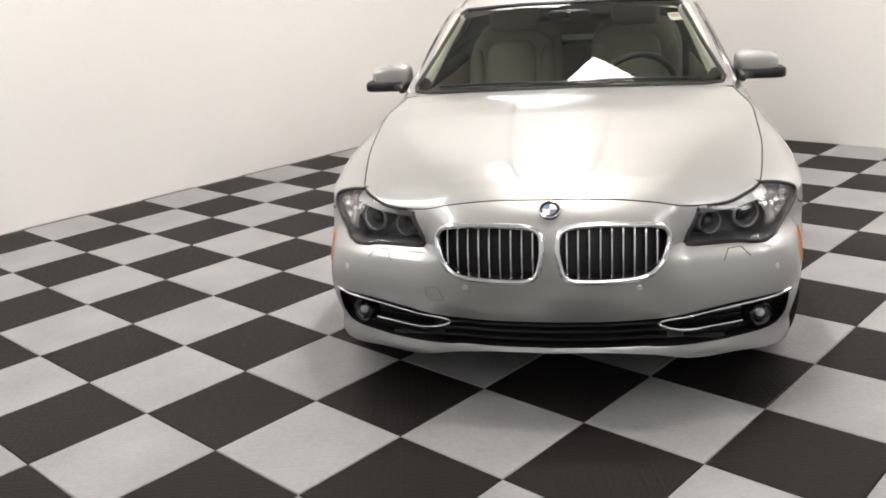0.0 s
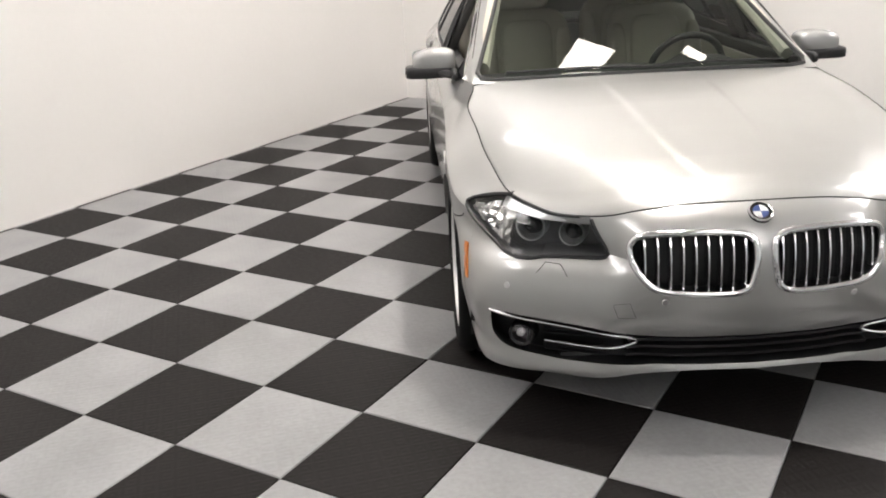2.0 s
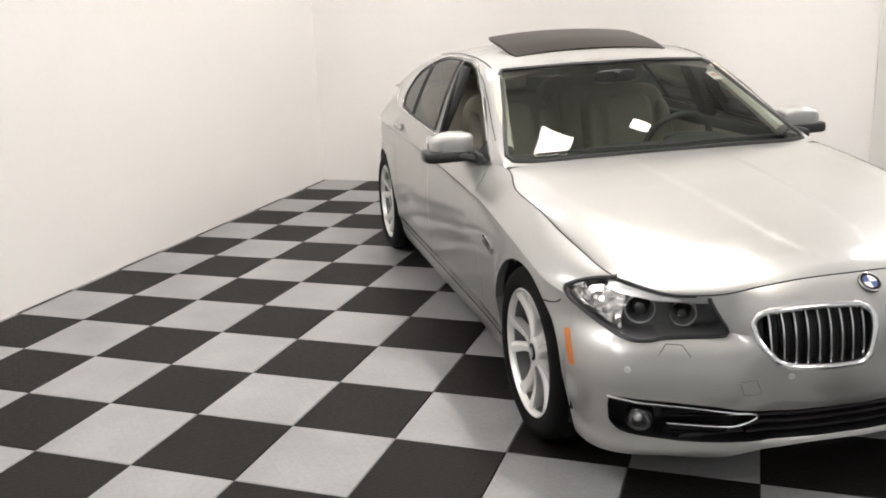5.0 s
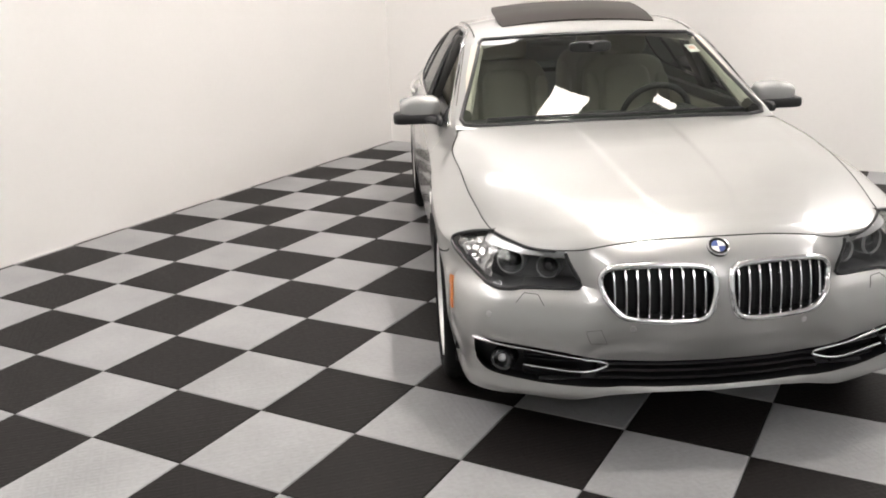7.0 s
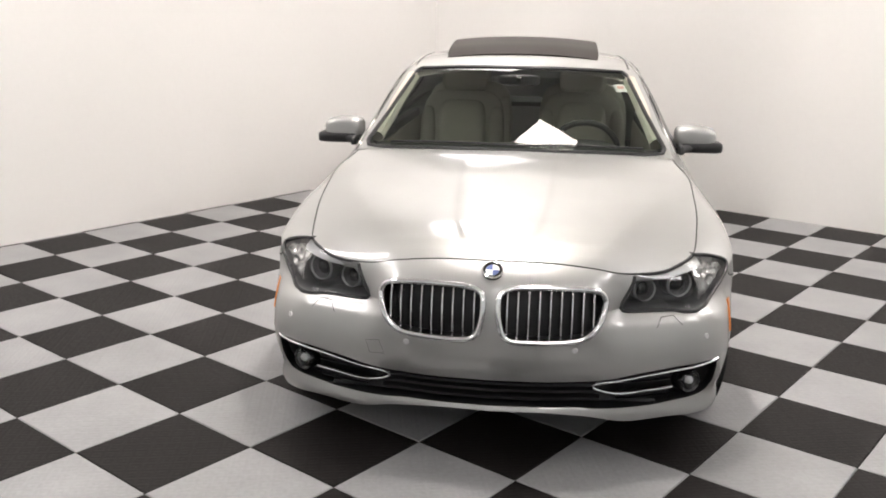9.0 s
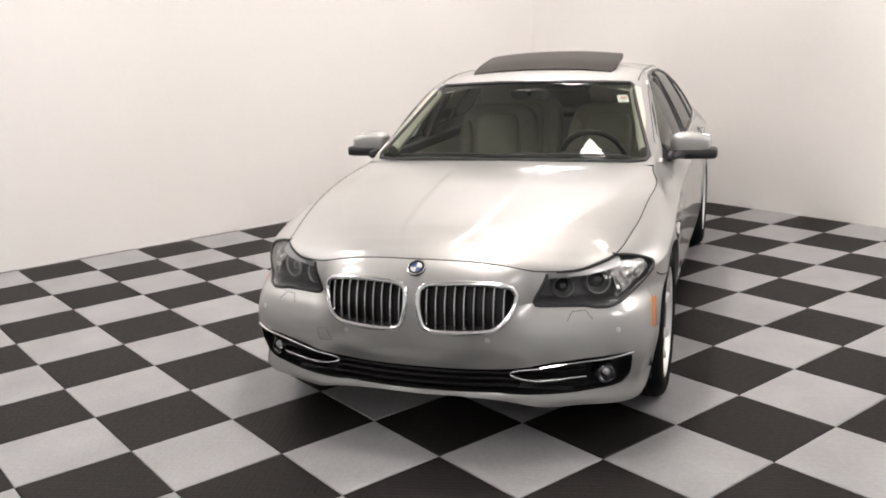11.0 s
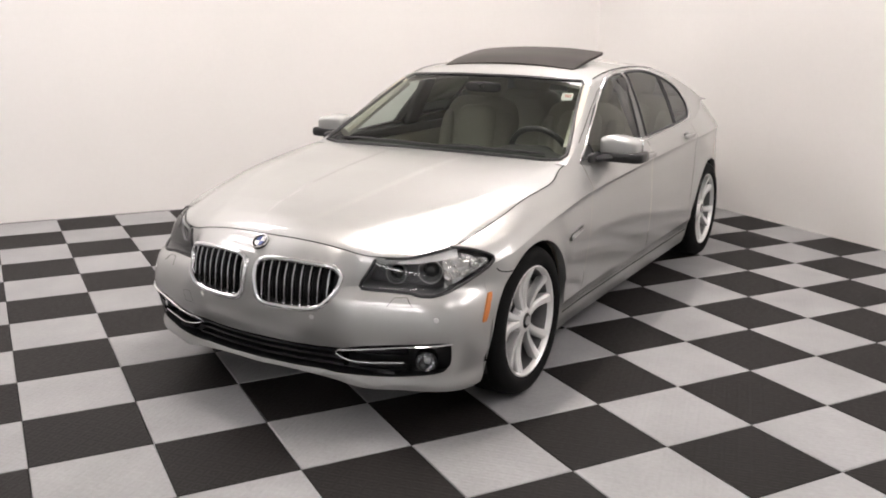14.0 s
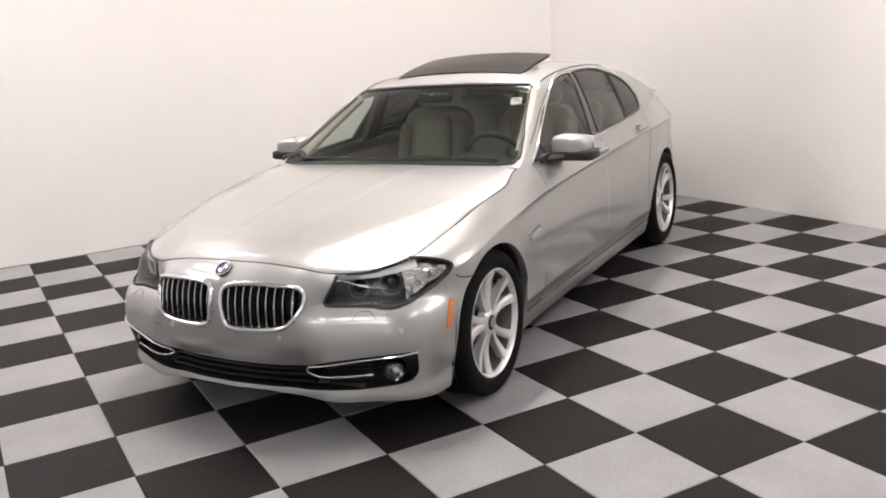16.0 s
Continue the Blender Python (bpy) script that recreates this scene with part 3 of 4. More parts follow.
def roof_sheet(n=110, ks=20, kr=26):
    ty, tx, tz = (np.array([p[k] for p in TOP_EDGE]) for k in (1, 0, 2))
    order = np.argsort(ty)
    rows = []
    for y in np.linspace(1.47, 4.45, n):
        xb, zb = np.interp(y, ty[order], tx[order]), np.interp(y, ty[order], tz[order])
        xr, zr, zc = smooth_at(y, GY, XR), smooth_at(y, GY, ZR), smooth_at(y, CY, ZC)
        zr = max(zr, zb + 0.001)
        half = []
        a, c = np.array([xb, zb]), np.array([xr, zr])
        mid = (a + c) / 2 + np.array([0.018, 0.012]) * min(1, (zr - zb) / 0.3)
        knee = 0.82
        for k in range(ks):
            u = k / ks * knee
            half.append((1 - u) ** 2 * a + 2 * u * (1 - u) * mid + u * u * c)
        # round the roof rail
        p0 = (1 - knee) ** 2 * a + 2 * knee * (1 - knee) * mid + knee * knee * c
        xin = xr * 0.90
        q = np.array([xin, zc - (zc - zr) * 0.90**2.4 * 0.93])
        ctl = c + np.array([0.004, 0.004])
        for k in range(8):
            u = k / 8
            half.append((1 - u) ** 2 * p0 + 2 * u * (1 - u) * ctl + u * u * q)
        for k in range(kr + 1):
            x = xin * (1 - k / kr)
            half.append(np.array([x, zc - (zc - q[1]) * (x / xin) ** 2.2]))
        rows.append([Vector((p[0], y, p[1])) for p in half])
    return rows


top = grid(roof_sheet())
bmesh.ops.recalc_face_normals(top, faces=top.faces)
if sum(f.normal.z for f in top.faces) < 0:
    bmesh.ops.reverse_faces(top, faces=top.faces)
TOPBVH = BVHTree.FromBMesh(top)
SCREEN = [(-0.02, 0.967), (0.40, 0.965), (0.66, 0.960), (0.730, 0.965), (0.745, 0.985), (0.672, 1.12), (0.600, 1.265), (0.585, 1.300), (0.560, 1.316), (0.40, 1.325), (0.20, 1.332), (-0.02, 1.334)]
REAR = [(-0.02, 1.14), (0.50, 1.15), (0.60, 1.17), (0.56, 1.25), (0.50, 1.325), (0.30, 1.342), (-0.02, 1.346)]
SAIL = [(1.61, 0.958), (1.765, 1.034), (1.765, 0.962)]
DLO_F = [(1.765, 0.962), (1.765, 1.034), (2.005, 1.180), (2.215, 1.272), (2.36, 1.320), (2.49, 1.341), (2.61, 1.345), (2.40, 0.985)]
DLO_R = [(2.52, 0.993), (2.69, 1.346), (2.80, 1.348), (2.98, 1.343), (3.12, 1.328), (3.235, 1.303), (3.085, 1.016)]
DLO_Q = [(3.115, 1.018), (3.265, 1.297), (3.36, 1.277), (3.465, 1.240), (3.535, 1.187), (3.556, 1.125), (3.52, 1.070), (3.45, 1.034)]
glass = {}
fwd, aft = lambda c: c.y < 2.42, lambda c: c.y > 3.2
glass["windscreen"] = take(top, slice_poly(top, SCREEN, FX, fwd))
glass["rear_screen"] = take(top, slice_poly(top, REAR, FX, aft))
flank = lambda c: c.x > 0.5
for key, poly in (("front_window", DLO_F), ("rear_window", DLO_R), ("quarter_window", DLO_Q)):
    glass[key] = take(top, slice_poly(top, poly, SYV, flank))
PILLAR_B = [(2.40, 0.985), (2.61, 1.345), (2.69, 1.346), (2.52, 0.993)]
PILLAR_C = [(3.085, 1.016), (3.235, 1.303), (3.265, 1.297), (3.115, 1.018)]
sail = take(top, slice_poly(top, SAIL, SYV, flank))
pillars = [take(top, slice_poly(top, poly, SYV, flank)) for poly in (PILLAR_B, PILLAR_C)]
both("roof_shell", top, PAINT, car)
both("mirror_sail", sail, BLACK, car, "black corner panel at the foot of the window")
for bm in pillars:
    both("window_post", bm, GLOSS, car, "gloss black window post")
for key in ("windscreen", "rear_screen"):
    bm = glass[key]
    twin = mirrored(bm)
    tmp = bpy.data.meshes.new("half")
    twin.to_mesh(tmp)
    twin.free()
    bm.from_mesh(tmp)
    bmesh.ops.remove_doubles(bm, verts=bm.verts, dist=1e-4)
    pane = part(key, bm, GLASS, car, "clear curved glass")
    pane.visible_shadow = False
for key in ("front_window", "rear_window", "quarter_window"):
    bm = glass[key]
    twin = mirrored(bm)
    part(key, bm, TINTED, car).visible_shadow = False
    if key != "front_window":       # the right front window is wound down
        part(key, twin, TINTED, car).visible_shadow = False


def on_roof_side(y, z, off=0.0):
    return on_side(y, z, off, TOPBVH)[0]


def on_roof_front(x, z, off=0.0):
    hit, n, _, _ = TOPBVH.ray_cast(Vector((x, 0, z)), Vector((0, 1, 0)))
    return hit + n * off if hit else Vector((x, 1.6, z))


def dense(poly, step=0.02, closed=True):
    out = []
    for a, b in zip(poly, poly[1:] + (poly[:1] if closed else [])):
        k = max(1, int(math.hypot(b[0] - a[0], b[1] - a[1]) / step))
        out += [(a[0] + (b[0] - a[0]) * i / k, a[1] + (b[1] - a[1]) * i / k) for i in range(k)]
    return out if closed else out + [poly[-1]]


# bright strip round the side windows, black seal inside it
OUT = [(1.605, 0.953), (1.725, 1.012), (1.89, 1.108), (2.08, 1.215), (2.225, 1.284), (2.37, 1.333), (2.50, 1.355), (2.75, 1.360), (2.98, 1.355), (3.14, 1.338), (3.37, 1.290), (3.48, 1.250), (3.555, 1.195), (3.58, 1.125), (3.54, 1.058), (3.46, 1.020), (3.10, 1.005), (2.45, 0.976)]
both("window_trim", tube([on_roof_side(y, z, 0.003) for y, z in dense(OUT)], 0.0065, True, 6), CHROME, car, "bright window surround")
for poly in (DLO_F, DLO_R, DLO_Q):
    both("window_seal", tube([on_roof_side(y, z, 0.001) for y, z in dense(poly)], 0.0065, True, 6), BLACK, car)
full = [(x, z) for x, z in SCREEN if x >= 0] + [(-x, z) for x, z in SCREEN[::-1] if x >= 0]
part("screen_seal", tube([Vector((math.copysign(1, x) * p.x, p.y, p.z)) for x, z in dense(full) for p in [on_roof_front(max(abs(x), 0.002), z, 0.0)]], 0.011, True, 6), BLACK, car, "black windscreen seal")

# sunroof, its tail raised
sun = bmesh.new()
rows = []
for j in range(13):
    y = 2.36 + 0.50 * j / 12
    half = 0.442 - 0.012 * abs(j / 6 - 1) ** 4
    rows.append([Vector((half * a, y, smooth_at(y, CY, ZC) - 0.045 * abs(half * a / 0.56) ** 2.2 + 0.008 + 0.052 * (j / 12))) for a in np.linspace(-1, 1, 25)])
grid(rows, bm=sun)
ext = bmesh.ops.extrude_face_region(sun, geom=list(sun.faces))
bmesh.ops.translate(sun, verts=[g for g in ext["geom"] if isinstance(g, bmesh.types.BMVert)], vec=(0, 0, -0.014))
bmesh.ops.recalc_face_normals(sun, faces=sun.faces)
part("sunroof", sun, SUNROOF, car, "dark glass sunroof tilted open")


def pill(c, h, e=0.45, m=None, n=20, k=12):
    """A cushion-like rounded block: c centre, h half sizes, e how square."""
    def pw(v):
        return math.copysign(abs(v) ** e, v)
    rows = []
    for j in range(k + 1):
        a = -math.pi / 2 + math.pi * j / k
        rows.append([Vector(c) + ((m or Matrix()) @ Vector((h[0] * pw(math.cos(a)) * pw(math.cos(b)), h[1] * pw(math.cos(a)) * pw(math.sin(b)), h[2] * pw(math.sin(a))))) for b in [2 * math.pi * i / n for i in range(n)]])
    bm = grid(rows, True)
    bmesh.ops.remove_doubles(bm, verts=bm.verts, dist=1e-5)
    bmesh.ops.recalc_face_normals(bm, faces=bm.faces)
    return bm


def tilt(deg, axis="X"):
    return Matrix.Rotation(radians(deg), 4, axis)


# tail deck
rows = []
te = [p for p in TOP_EDGE if p.y >= 4.44]
ex, ey, ez = ([p[k] for p in te] for k in range(3))
for y in np.linspace(4.445, 4.829, 16):
    xe = max(np.interp(y, ey, ex), 0.01)
    b = (y - 4.445) / 0.384
    rows.append([Vector((xe * a, y, np.interp(y, ey, ez) + 0.020 * (1 - abs(a) ** 2.4) * (1 - b * b))) for a in np.linspace(-1, 1, 31)])
part("trunk_lid", grid(rows, flip=False), PAINT, car)

# underside and hollow spaces
part("underbody", box(0, 2.45, 0.25, 1.24, 4.3, 0.12, 0.03), BLACK, car)
part("floor_tray", box(0, 2.33, 0.235, 1.68, 2.08, 0.09, 0.02), BLACK, car)
part("nose_tray", box(0, 0.40, 0.225, 1.22, 0.44, 0.06, 0.02), BLACK, car)
part("engine_cover", box(0, 0.83, 0.45, 1.02, 0.95, 0.34, 0.05), BLACK, car)
both("sill", box(0.78, 2.33, 0.225, 0.16, 2.1, 0.10, 0.02), BLACK, car)
part("bumper_core", pill((0, 0.50, 0.36), (0.66, 0.26, 0.16), 0.4), BLACK, car)


def arch_liner(hub):
    rows = []
    for i in range(37):
        a = radians(-20 + 220 * i / 36)
        r = ARCH + 0.018
        c, s = hub + r * math.cos(a), HUB_Z + r * math.sin(a)
        rows.append([Vector((0.885, hub + (r - 0.012) * math.cos(a), HUB_Z + (r - 0.012) * math.sin(a))), Vector((0.84, c, s)), Vector((0.60, c, s)), Vector((0.60, hub, HUB_Z))])
    return grid(rows)


for hub in (HUB_F, HUB_R):
    both("arch_liner", arch_liner(hub), SEAM, car)

# ---- wheels ----
TYRE = [(0.246, 0.098), (0.252, 0.112), (0.268, 0.1215), (0.297, 0.1235), (0.322, 0.114), (0.334, 0.097), (0.339, 0.080), (0.3395, 0.062), (0.333, 0.058), (0.333, 0.052), (0.340, 0.048), (0.340, 0.006), (0.333, 0.004), (0.333, -0.004), (0.340, -0.006), (0.340, -0.048), (0.333, -0.052), (0.339, -0.07), (0.334, -0.097), (0.30, -0.12), (0.246, -0.10)]
RIM = [(0.243, 0.096), (0.2535, 0.107), (0.2535, 0.112), (0.247, 0.114), (0.240, 0.108), (0.235, 0.088)]
BARREL_LINE = [(0.235, 0.088), (0.228, 0.050), (0.212, -0.02), (0.215, -0.09), (0.246, -0.10)]


def spoke(centre, lean):
    """A bar from the hub to the rim that widens outwards, one of a pair; its crown slopes to one side."""
    rows = []
    for k in range(11):
        u = k / 10
        r = 0.040 + 0.200 * u
        a = radians(centre + lean * (0.78 + 0.42 * u**1.3))
        w = 0.0155 + 0.0095 * u**1.6
        x0 = 0.089 + 0.016 * u - 0.016 * math.sin(math.pi * u)
        d = 0.032 + 0.012 * u
        side_drop = math.copysign(0.007, lean)
        cx, sx = math.cos(a), math.sin(a)
        sec = [(-w, 0.40 * d), (-w * 0.90, 0.004 + side_drop * 0.5), (-w * 0.35, 0.0), (w * 0.35, 0.0), (w * 0.90, 0.004 - side_drop * 0.5), (w, 0.40 * d), (w * 0.8, d), (-w * 0.8, d)]
        rows.append([Vector((x0 - dx, r * cx - t * sx, r * sx + t * cx)) for t, dx in sec])
    bm = grid(rows, True)
    bmesh.ops.recalc_face_normals(bm, faces=bm.faces)
    return bm


def wheel(y, sign, spin, name):
    hub = part(name, lathe(RIM, 72), ALLOY, car, "ten-spoke silver alloy wheel with a black tyre")
    hub.matrix_basis = Matrix.Translation((0.801 * sign, y - (0.004 if y < 1 else 0.0), 0.341)) @ Matrix.Rotation(radians(0 if sign > 0 else 180), 4, "Z") @ Matrix.Rotation(radians(spin), 4, "X")
    part("barrel", lathe(BARREL_LINE, 72), BARREL, hub, "dark inner barrel")
    part("tyre", lathe(TYRE, 96), RUBBER, hub, "black rubber tyre")
    for k in range(5):
        for s in (-1, 1):
            part("spoke", spoke(90 + 72 * k, 11.5 * s), ALLOY, hub, angle=0.35)
        bolt = lathe([(0.0, 0.082), (0.007, 0.082), (0.009, 0.078), (0.009, 0.06)], 12)
        a = radians(54 + 72 * k)
        bmesh.ops.translate(bolt, verts=bolt.verts, vec=(0, 0.056 * math.cos(a), 0.056 * math.sin(a)))
        part("wheel_bolt", bolt, SATIN, hub)
    part("hub_plate", lathe([(0.036, 0.092), (0.052, 0.090), (0.064, 0.078), (0.066, 0.045)], 48), ALLOY, hub)
    part("hub_cap", lathe([(0.0, 0.097), (0.026, 0.096), (0.035, 0.092), (0.036, 0.07)], 32), GLOSS, hub, "black hub cap with a plain badge")
    badge = lathe([(0.0, 0.0985), (0.015, 0.098), (0.022, 0.0968), (0.0, 0.0965)], 24)
    part("badge", badge, SATIN, hub)
    part("brake_disc", lathe([(0.06, 0.03), (0.165, 0.03), (0.168, 0.02), (0.165, 0.002), (0.06, 0.002)], 64), DISC, hub)
    cal = box(0.015, 0.13, 0.055, 0.06, 0.10, 0.15, 0.02)
    part("brake_caliper", cal, SATIN, hub)
    return hub


for name, y in (("front_wheel", HUB_F), ("rear_wheel", HUB_R)):
    wheel(y, 1, 8 if y < 1 else 30, name)
    wheel(y, -1, 20 if y < 1 else 4, name)

# ---- kidney grilles ----


def span(poly, x):
    zs = []
    for (x1, z1), (x2, z2) in zip(poly, poly[1:] + poly[:1]):
        if (x1 > x) != (x2 > x):
            zs.append(z1 + (z2 - z1) * (x - x1) / (x2 - x1))
    return (min(zs), max(zs)) if len(zs) >= 2 else (0.5, 0.5)


both("grille_well", recess(kid, (0, 0.06, 0)), BLACK, car, "black grille recess")
both("grille_frame", tube([on_front(x, z, 0.003)[0] for x, z in dense(grown(KIDNEY, 0.004), 0.012)], 0.0112, True, 10, up=Vector((0, -1, 0)), flat=1.0), CHROME, car, "chrome kidney grille frame")
for k in range(9):
    x = 0.058 + 0.0378 * k
    z0, z1 = span(KIDNEY, x)
    rows = []
    for j in range(10):
        z = z0 + (z1 - z0) * j / 9
        p = on_front(x, z)[0]
        w = 0.0042
        rows.append([Vector((x - w, p.y + 0.014, z)), Vector((x - w * 0.6, p.y + 0.007, z)), Vector((x + w * 0.6, p.y + 0.007, z)), Vector((x + w, p.y + 0.014, z)), Vector((x + w, p.y + 0.042, z)), Vector((x - w, p.y + 0.042, z))])
    bm = grid(rows, True)
    bmesh.ops.recalc_face_normals(bm, faces=bm.faces)
    both("grille_slat", bm, SLAT, car)

# ---- badge ----
bp = Vector((0, 0.088, 0.740))
ring = lathe([(0.0, 0.0), (0.025, 0.001), (0.0255, 0.004), (0.034, 0.005), (0.037, 0.002), (0.038, -0.010)], 40, "z")
bmesh.ops.transform(ring, matrix=Matrix.Translation(bp) @ tilt(36), verts=ring.verts)
badge = part("nose_badge", ring, GLOSS, car, "round badge with a black rim and blue and white quarters")
for q in range(4):
    bm = bmesh.new()
    pts = [(0, 0)] + [(0.0245 * math.cos(radians(90 * q + 90 * i / 8)), 0.0245 * math.sin(radians(90 * q + 90 * i / 8))) for i in range(9)]
    bm.faces.new([bm.verts.new((x, y, 0.0035)) for x, y in pts])
    bmesh.ops.transform(bm, matrix=Matrix.Translation(bp) @ tilt(36), verts=bm.verts)
    part("badge_quarter", bm, BLUE if q % 2 else WHITE, badge)
bm = lathe([(0.034, 0.0055), (0.037, 0.0045), (0.0385, 0.001)], 40, "z")
bmesh.ops.transform(bm, matrix=Matrix.Translation(bp) @ tilt(36), verts=bm.verts)
part("badge_rim", bm, CHROME, badge)

# ---- lower intake, fog lamps ----
HALO = mat("halo_plastic", (0.72, 0.72, 0.72), 0.25, 0.3, coat=0.5)
intake = recess(intake, (0, 0.075, 0))
bmesh.ops.delete(intake, geom=[f for f in intake.faces if all(abs(v.co.x) < 0.002 for v in f.verts)], context="FACES")
both("intake_well", intake, BLACK, car, "black lower air intake")
for z in (0.262, 0.288, 0.314):
    rows = []
    for x in np.linspace(-0.40, 0.40, 29):
        p = on_front(max(abs(x), 0.003), z)[0]
        rows.append([Vector((x, p.y + 0.012, z - 0.005)), Vector((x, p.y + 0.010, z + 0.005)), Vector((x, p.y + 0.055, z + 0.008)), Vector((x, p.y + 0.055, z - 0.004))])
    bm = grid(rows, True)
    bmesh.ops.recalc_face_normals(bm, faces=bm.faces)
    part("intake_slat", bm, BLACK, car)
for z in (0.262, 0.275, 0.331, 0.347):
    rows = []
    for x in np.linspace(0.46, 0.655, 8):
        p = on_front(x, z)[0]
        rows.append([Vector((x, p.y + 0.020, z - 0.0025)), Vector((x, p.y + 0.018, z + 0.0025)), Vector((x, p.y + 0.06, z + 0.004)), Vector((x, p.y + 0.06, z - 0.003))])
    bm = grid(rows, True)
    bmesh.ops.recalc_face_normals(bm, faces=bm.faces)
    both("insert_slat", bm, BLACK, car)
TRIM = spline([(0.832, 0.396), (0.74, 0.385), (0.62, 0.373), (0.52, 0.360), (0.44, 0.347), (0.395, 0.335), (0.372, 0.320), (0.385, 0.309), (0.43, 0.300), (0.50, 0.299), (0.58, 0.304), (0.66, 0.310)], 60)
both("intake_trim", tube([on_front(x, z, 0.002)[0] for x, z in TRIM], 0.0050, False, 8, up=Vector((0, -1, 0))), CHROME, car, "slim chrome trim round the fog lamp insert")
fog_c = on_front(0.728, 0.312)[0] + Vector((0.0, 0.032, 0))
turned = Matrix.Translation(fog_c) @ Matrix.Rotation(radians(28), 4, "Z") @ Matrix.Scale(0.86, 4)
bez = lathe([(0.040, -0.012), (0.048, -0.016), (0.053, -0.010), (0.053, 0.05), (0.044, 0.05)], 40, "y")
bmesh.ops.transform(bez, matrix=turned, verts=bez.verts)
fl = both("fog_lamp", bez, GLOSS, car, "round fog lamp with a clear dome lens")
bowl = lathe([(0.044, -0.006), (0.036, 0.012), (0.015, 0.030), (0.0, 0.034)], 36, "y")
dome = lathe([(0.044, -0.008), (0.034, -0.018), (0.018, -0.024), (0.0, -0.026)], 36, "y")
for bm, nm, mt in ((bowl, "reflector", DARKCHROME), (dome, "lens", LENS)):
    bmesh.ops.transform(bm, matrix=turned, verts=bm.verts)
    twin = mirrored(bm)
    part(nm, bm, mt, fl[0])
    part(nm, twin, mt, fl[1])
bulb = pill(tuple(fog_c + Vector((0.003, 0.004, 0))), (0.016, 0.012, 0.016), 1.0)
both("fog_bulb", bulb, HALO, car)

# ---- headlamps ----
SILVER_IN = mat("lamp_silver", (0.80, 0.80, 0.79), 0.30, 0.55, vary=0.08)
FACETS = mat("lamp_reflector", (0.74, 0.73, 0.71), 0.20, 0.9, vary=0.10, grain=40)
well = lens.copy()
both("lamp_well", recess(well, (-0.035, 0.12, 0.0)), GREY_IN, car, "dark grey headlamp housing")
up = [k for k, p in enumerate(LAMP) if p[1] > 0.752]
RIM_PATH = [p for p in LAMP[up[-1] + 1:] if p[1] < 0.712] + LAMP[:up[0]]
both("lamp_seal", tube([on_corner(u, z, 0.001)[0] for u, z in dense(RIM_PATH, 0.012, False)], 0.0068, False, 6), BLACK, car, "black rim round the headlamp")
rows = []
for p in [q for q in TOP_EDGE if 0.50 < q.x and q.y < 0.44]:
    u, z = p.dot(Q), p.z - 0.005
    wide = 0.007 + 0.020 * min(1.0, max(0.0, (p.x - 0.52) / 0.24)) ** 1.5
    rows.append([on_corner(u, z - wide * k, -0.010 - 0.006 * k)[0] for k in (0, 0.35, 0.7, 1.0)])
both("lamp_brow", grid(rows), SILVER_IN, car, "pale upper strip of the headlamp")
both("hood_seal", tube([p + Vector((0.002, -0.001, -0.002)) for p in TOP_EDGE if 0.53 < p.x and p.y < 0.40], 0.0055, False, 6), BLACK, car)
for cx, cy, cz, r in ((0.680, 0.338, 0.652, 0.051), (0.550, 0.286, 0.637, 0.044)):
    place = Matrix.Translation((cx, cy, cz)) @ Matrix.Rotation(radians(26), 4, "Z")
    halo = lathe([(r * 0.91, -0.008), (r * 0.95, -0.013), (r, -0.008), (r * 1.01, 0.0), (r * 0.91, 0.0)], 40, "y", closed=True)
    cup = lathe([(r * 0.91, -0.004), (r * 0.70, 0.030), (r * 0.62, 0.035)], 40, "y")
    eye = lathe([(r * 0.64, 0.034), (r * 0.56, 0.012), (r * 0.34, -0.002), (0.0, -0.008)], 36, "y")
    can = lathe([(r * 1.02, 0.0), (r * 1.02, 0.10)], 36, "y")
    for bm in (halo, cup, eye, can):
        bmesh.ops.transform(bm, matrix=place, verts=bm.verts)
    both("lamp_halo", halo, HALO, car, "pale ring round a projector lens")
    both("projector_cup", cup, GREY_IN, car)
    both("projector_lens", eye, GLOSS, car)
    both("projector_can", can, GREY_IN, car)
EDGE_U = [p.dot(Q) for p in TOP_EDGE if p.y < 0.6]
EDGE_Z = [p.z for p in TOP_EDGE if p.y < 0.6]
# faceted bright reflector by the outer tip
rnd = random.Random(7)
rows = []
for u in np.linspace(0.765, 0.962, 12):
    lo_z = np.interp(u, [0.765, 0.822, 0.90, 0.962], [0.603, 0.620, 0.655, 0.686])
    hi_z = min(np.interp(u, [0.765, 0.85, 0.92, 0.962], [0.745, 0.732, 0.718, 0.706]), np.interp(u, EDGE_U, EDGE_Z) - 0.018)
    rows.append([on_corner(u + rnd.uniform(-0.004, 0.004), z, -0.020 + rnd.uniform(-0.007, 0.007))[0] for z in np.linspace(lo_z, hi_z, 7)])
facets = grid(rows)
bmesh.ops.triangulate(facets, faces=facets.faces)
both("side_reflector", facets, FACETS, car, "bright faceted side reflector", smooth=False)
lp, rp = both("headlamp_lens", lens, LENS, car, "clear headlamp lens")
lp.visible_shadow = rp.visible_shadow = False

# ---- seams, markers and small fittings ----


def seam(points, r=0.0028):
    both("panel_seam", tube(points, r, False, 6), SEAM, car)


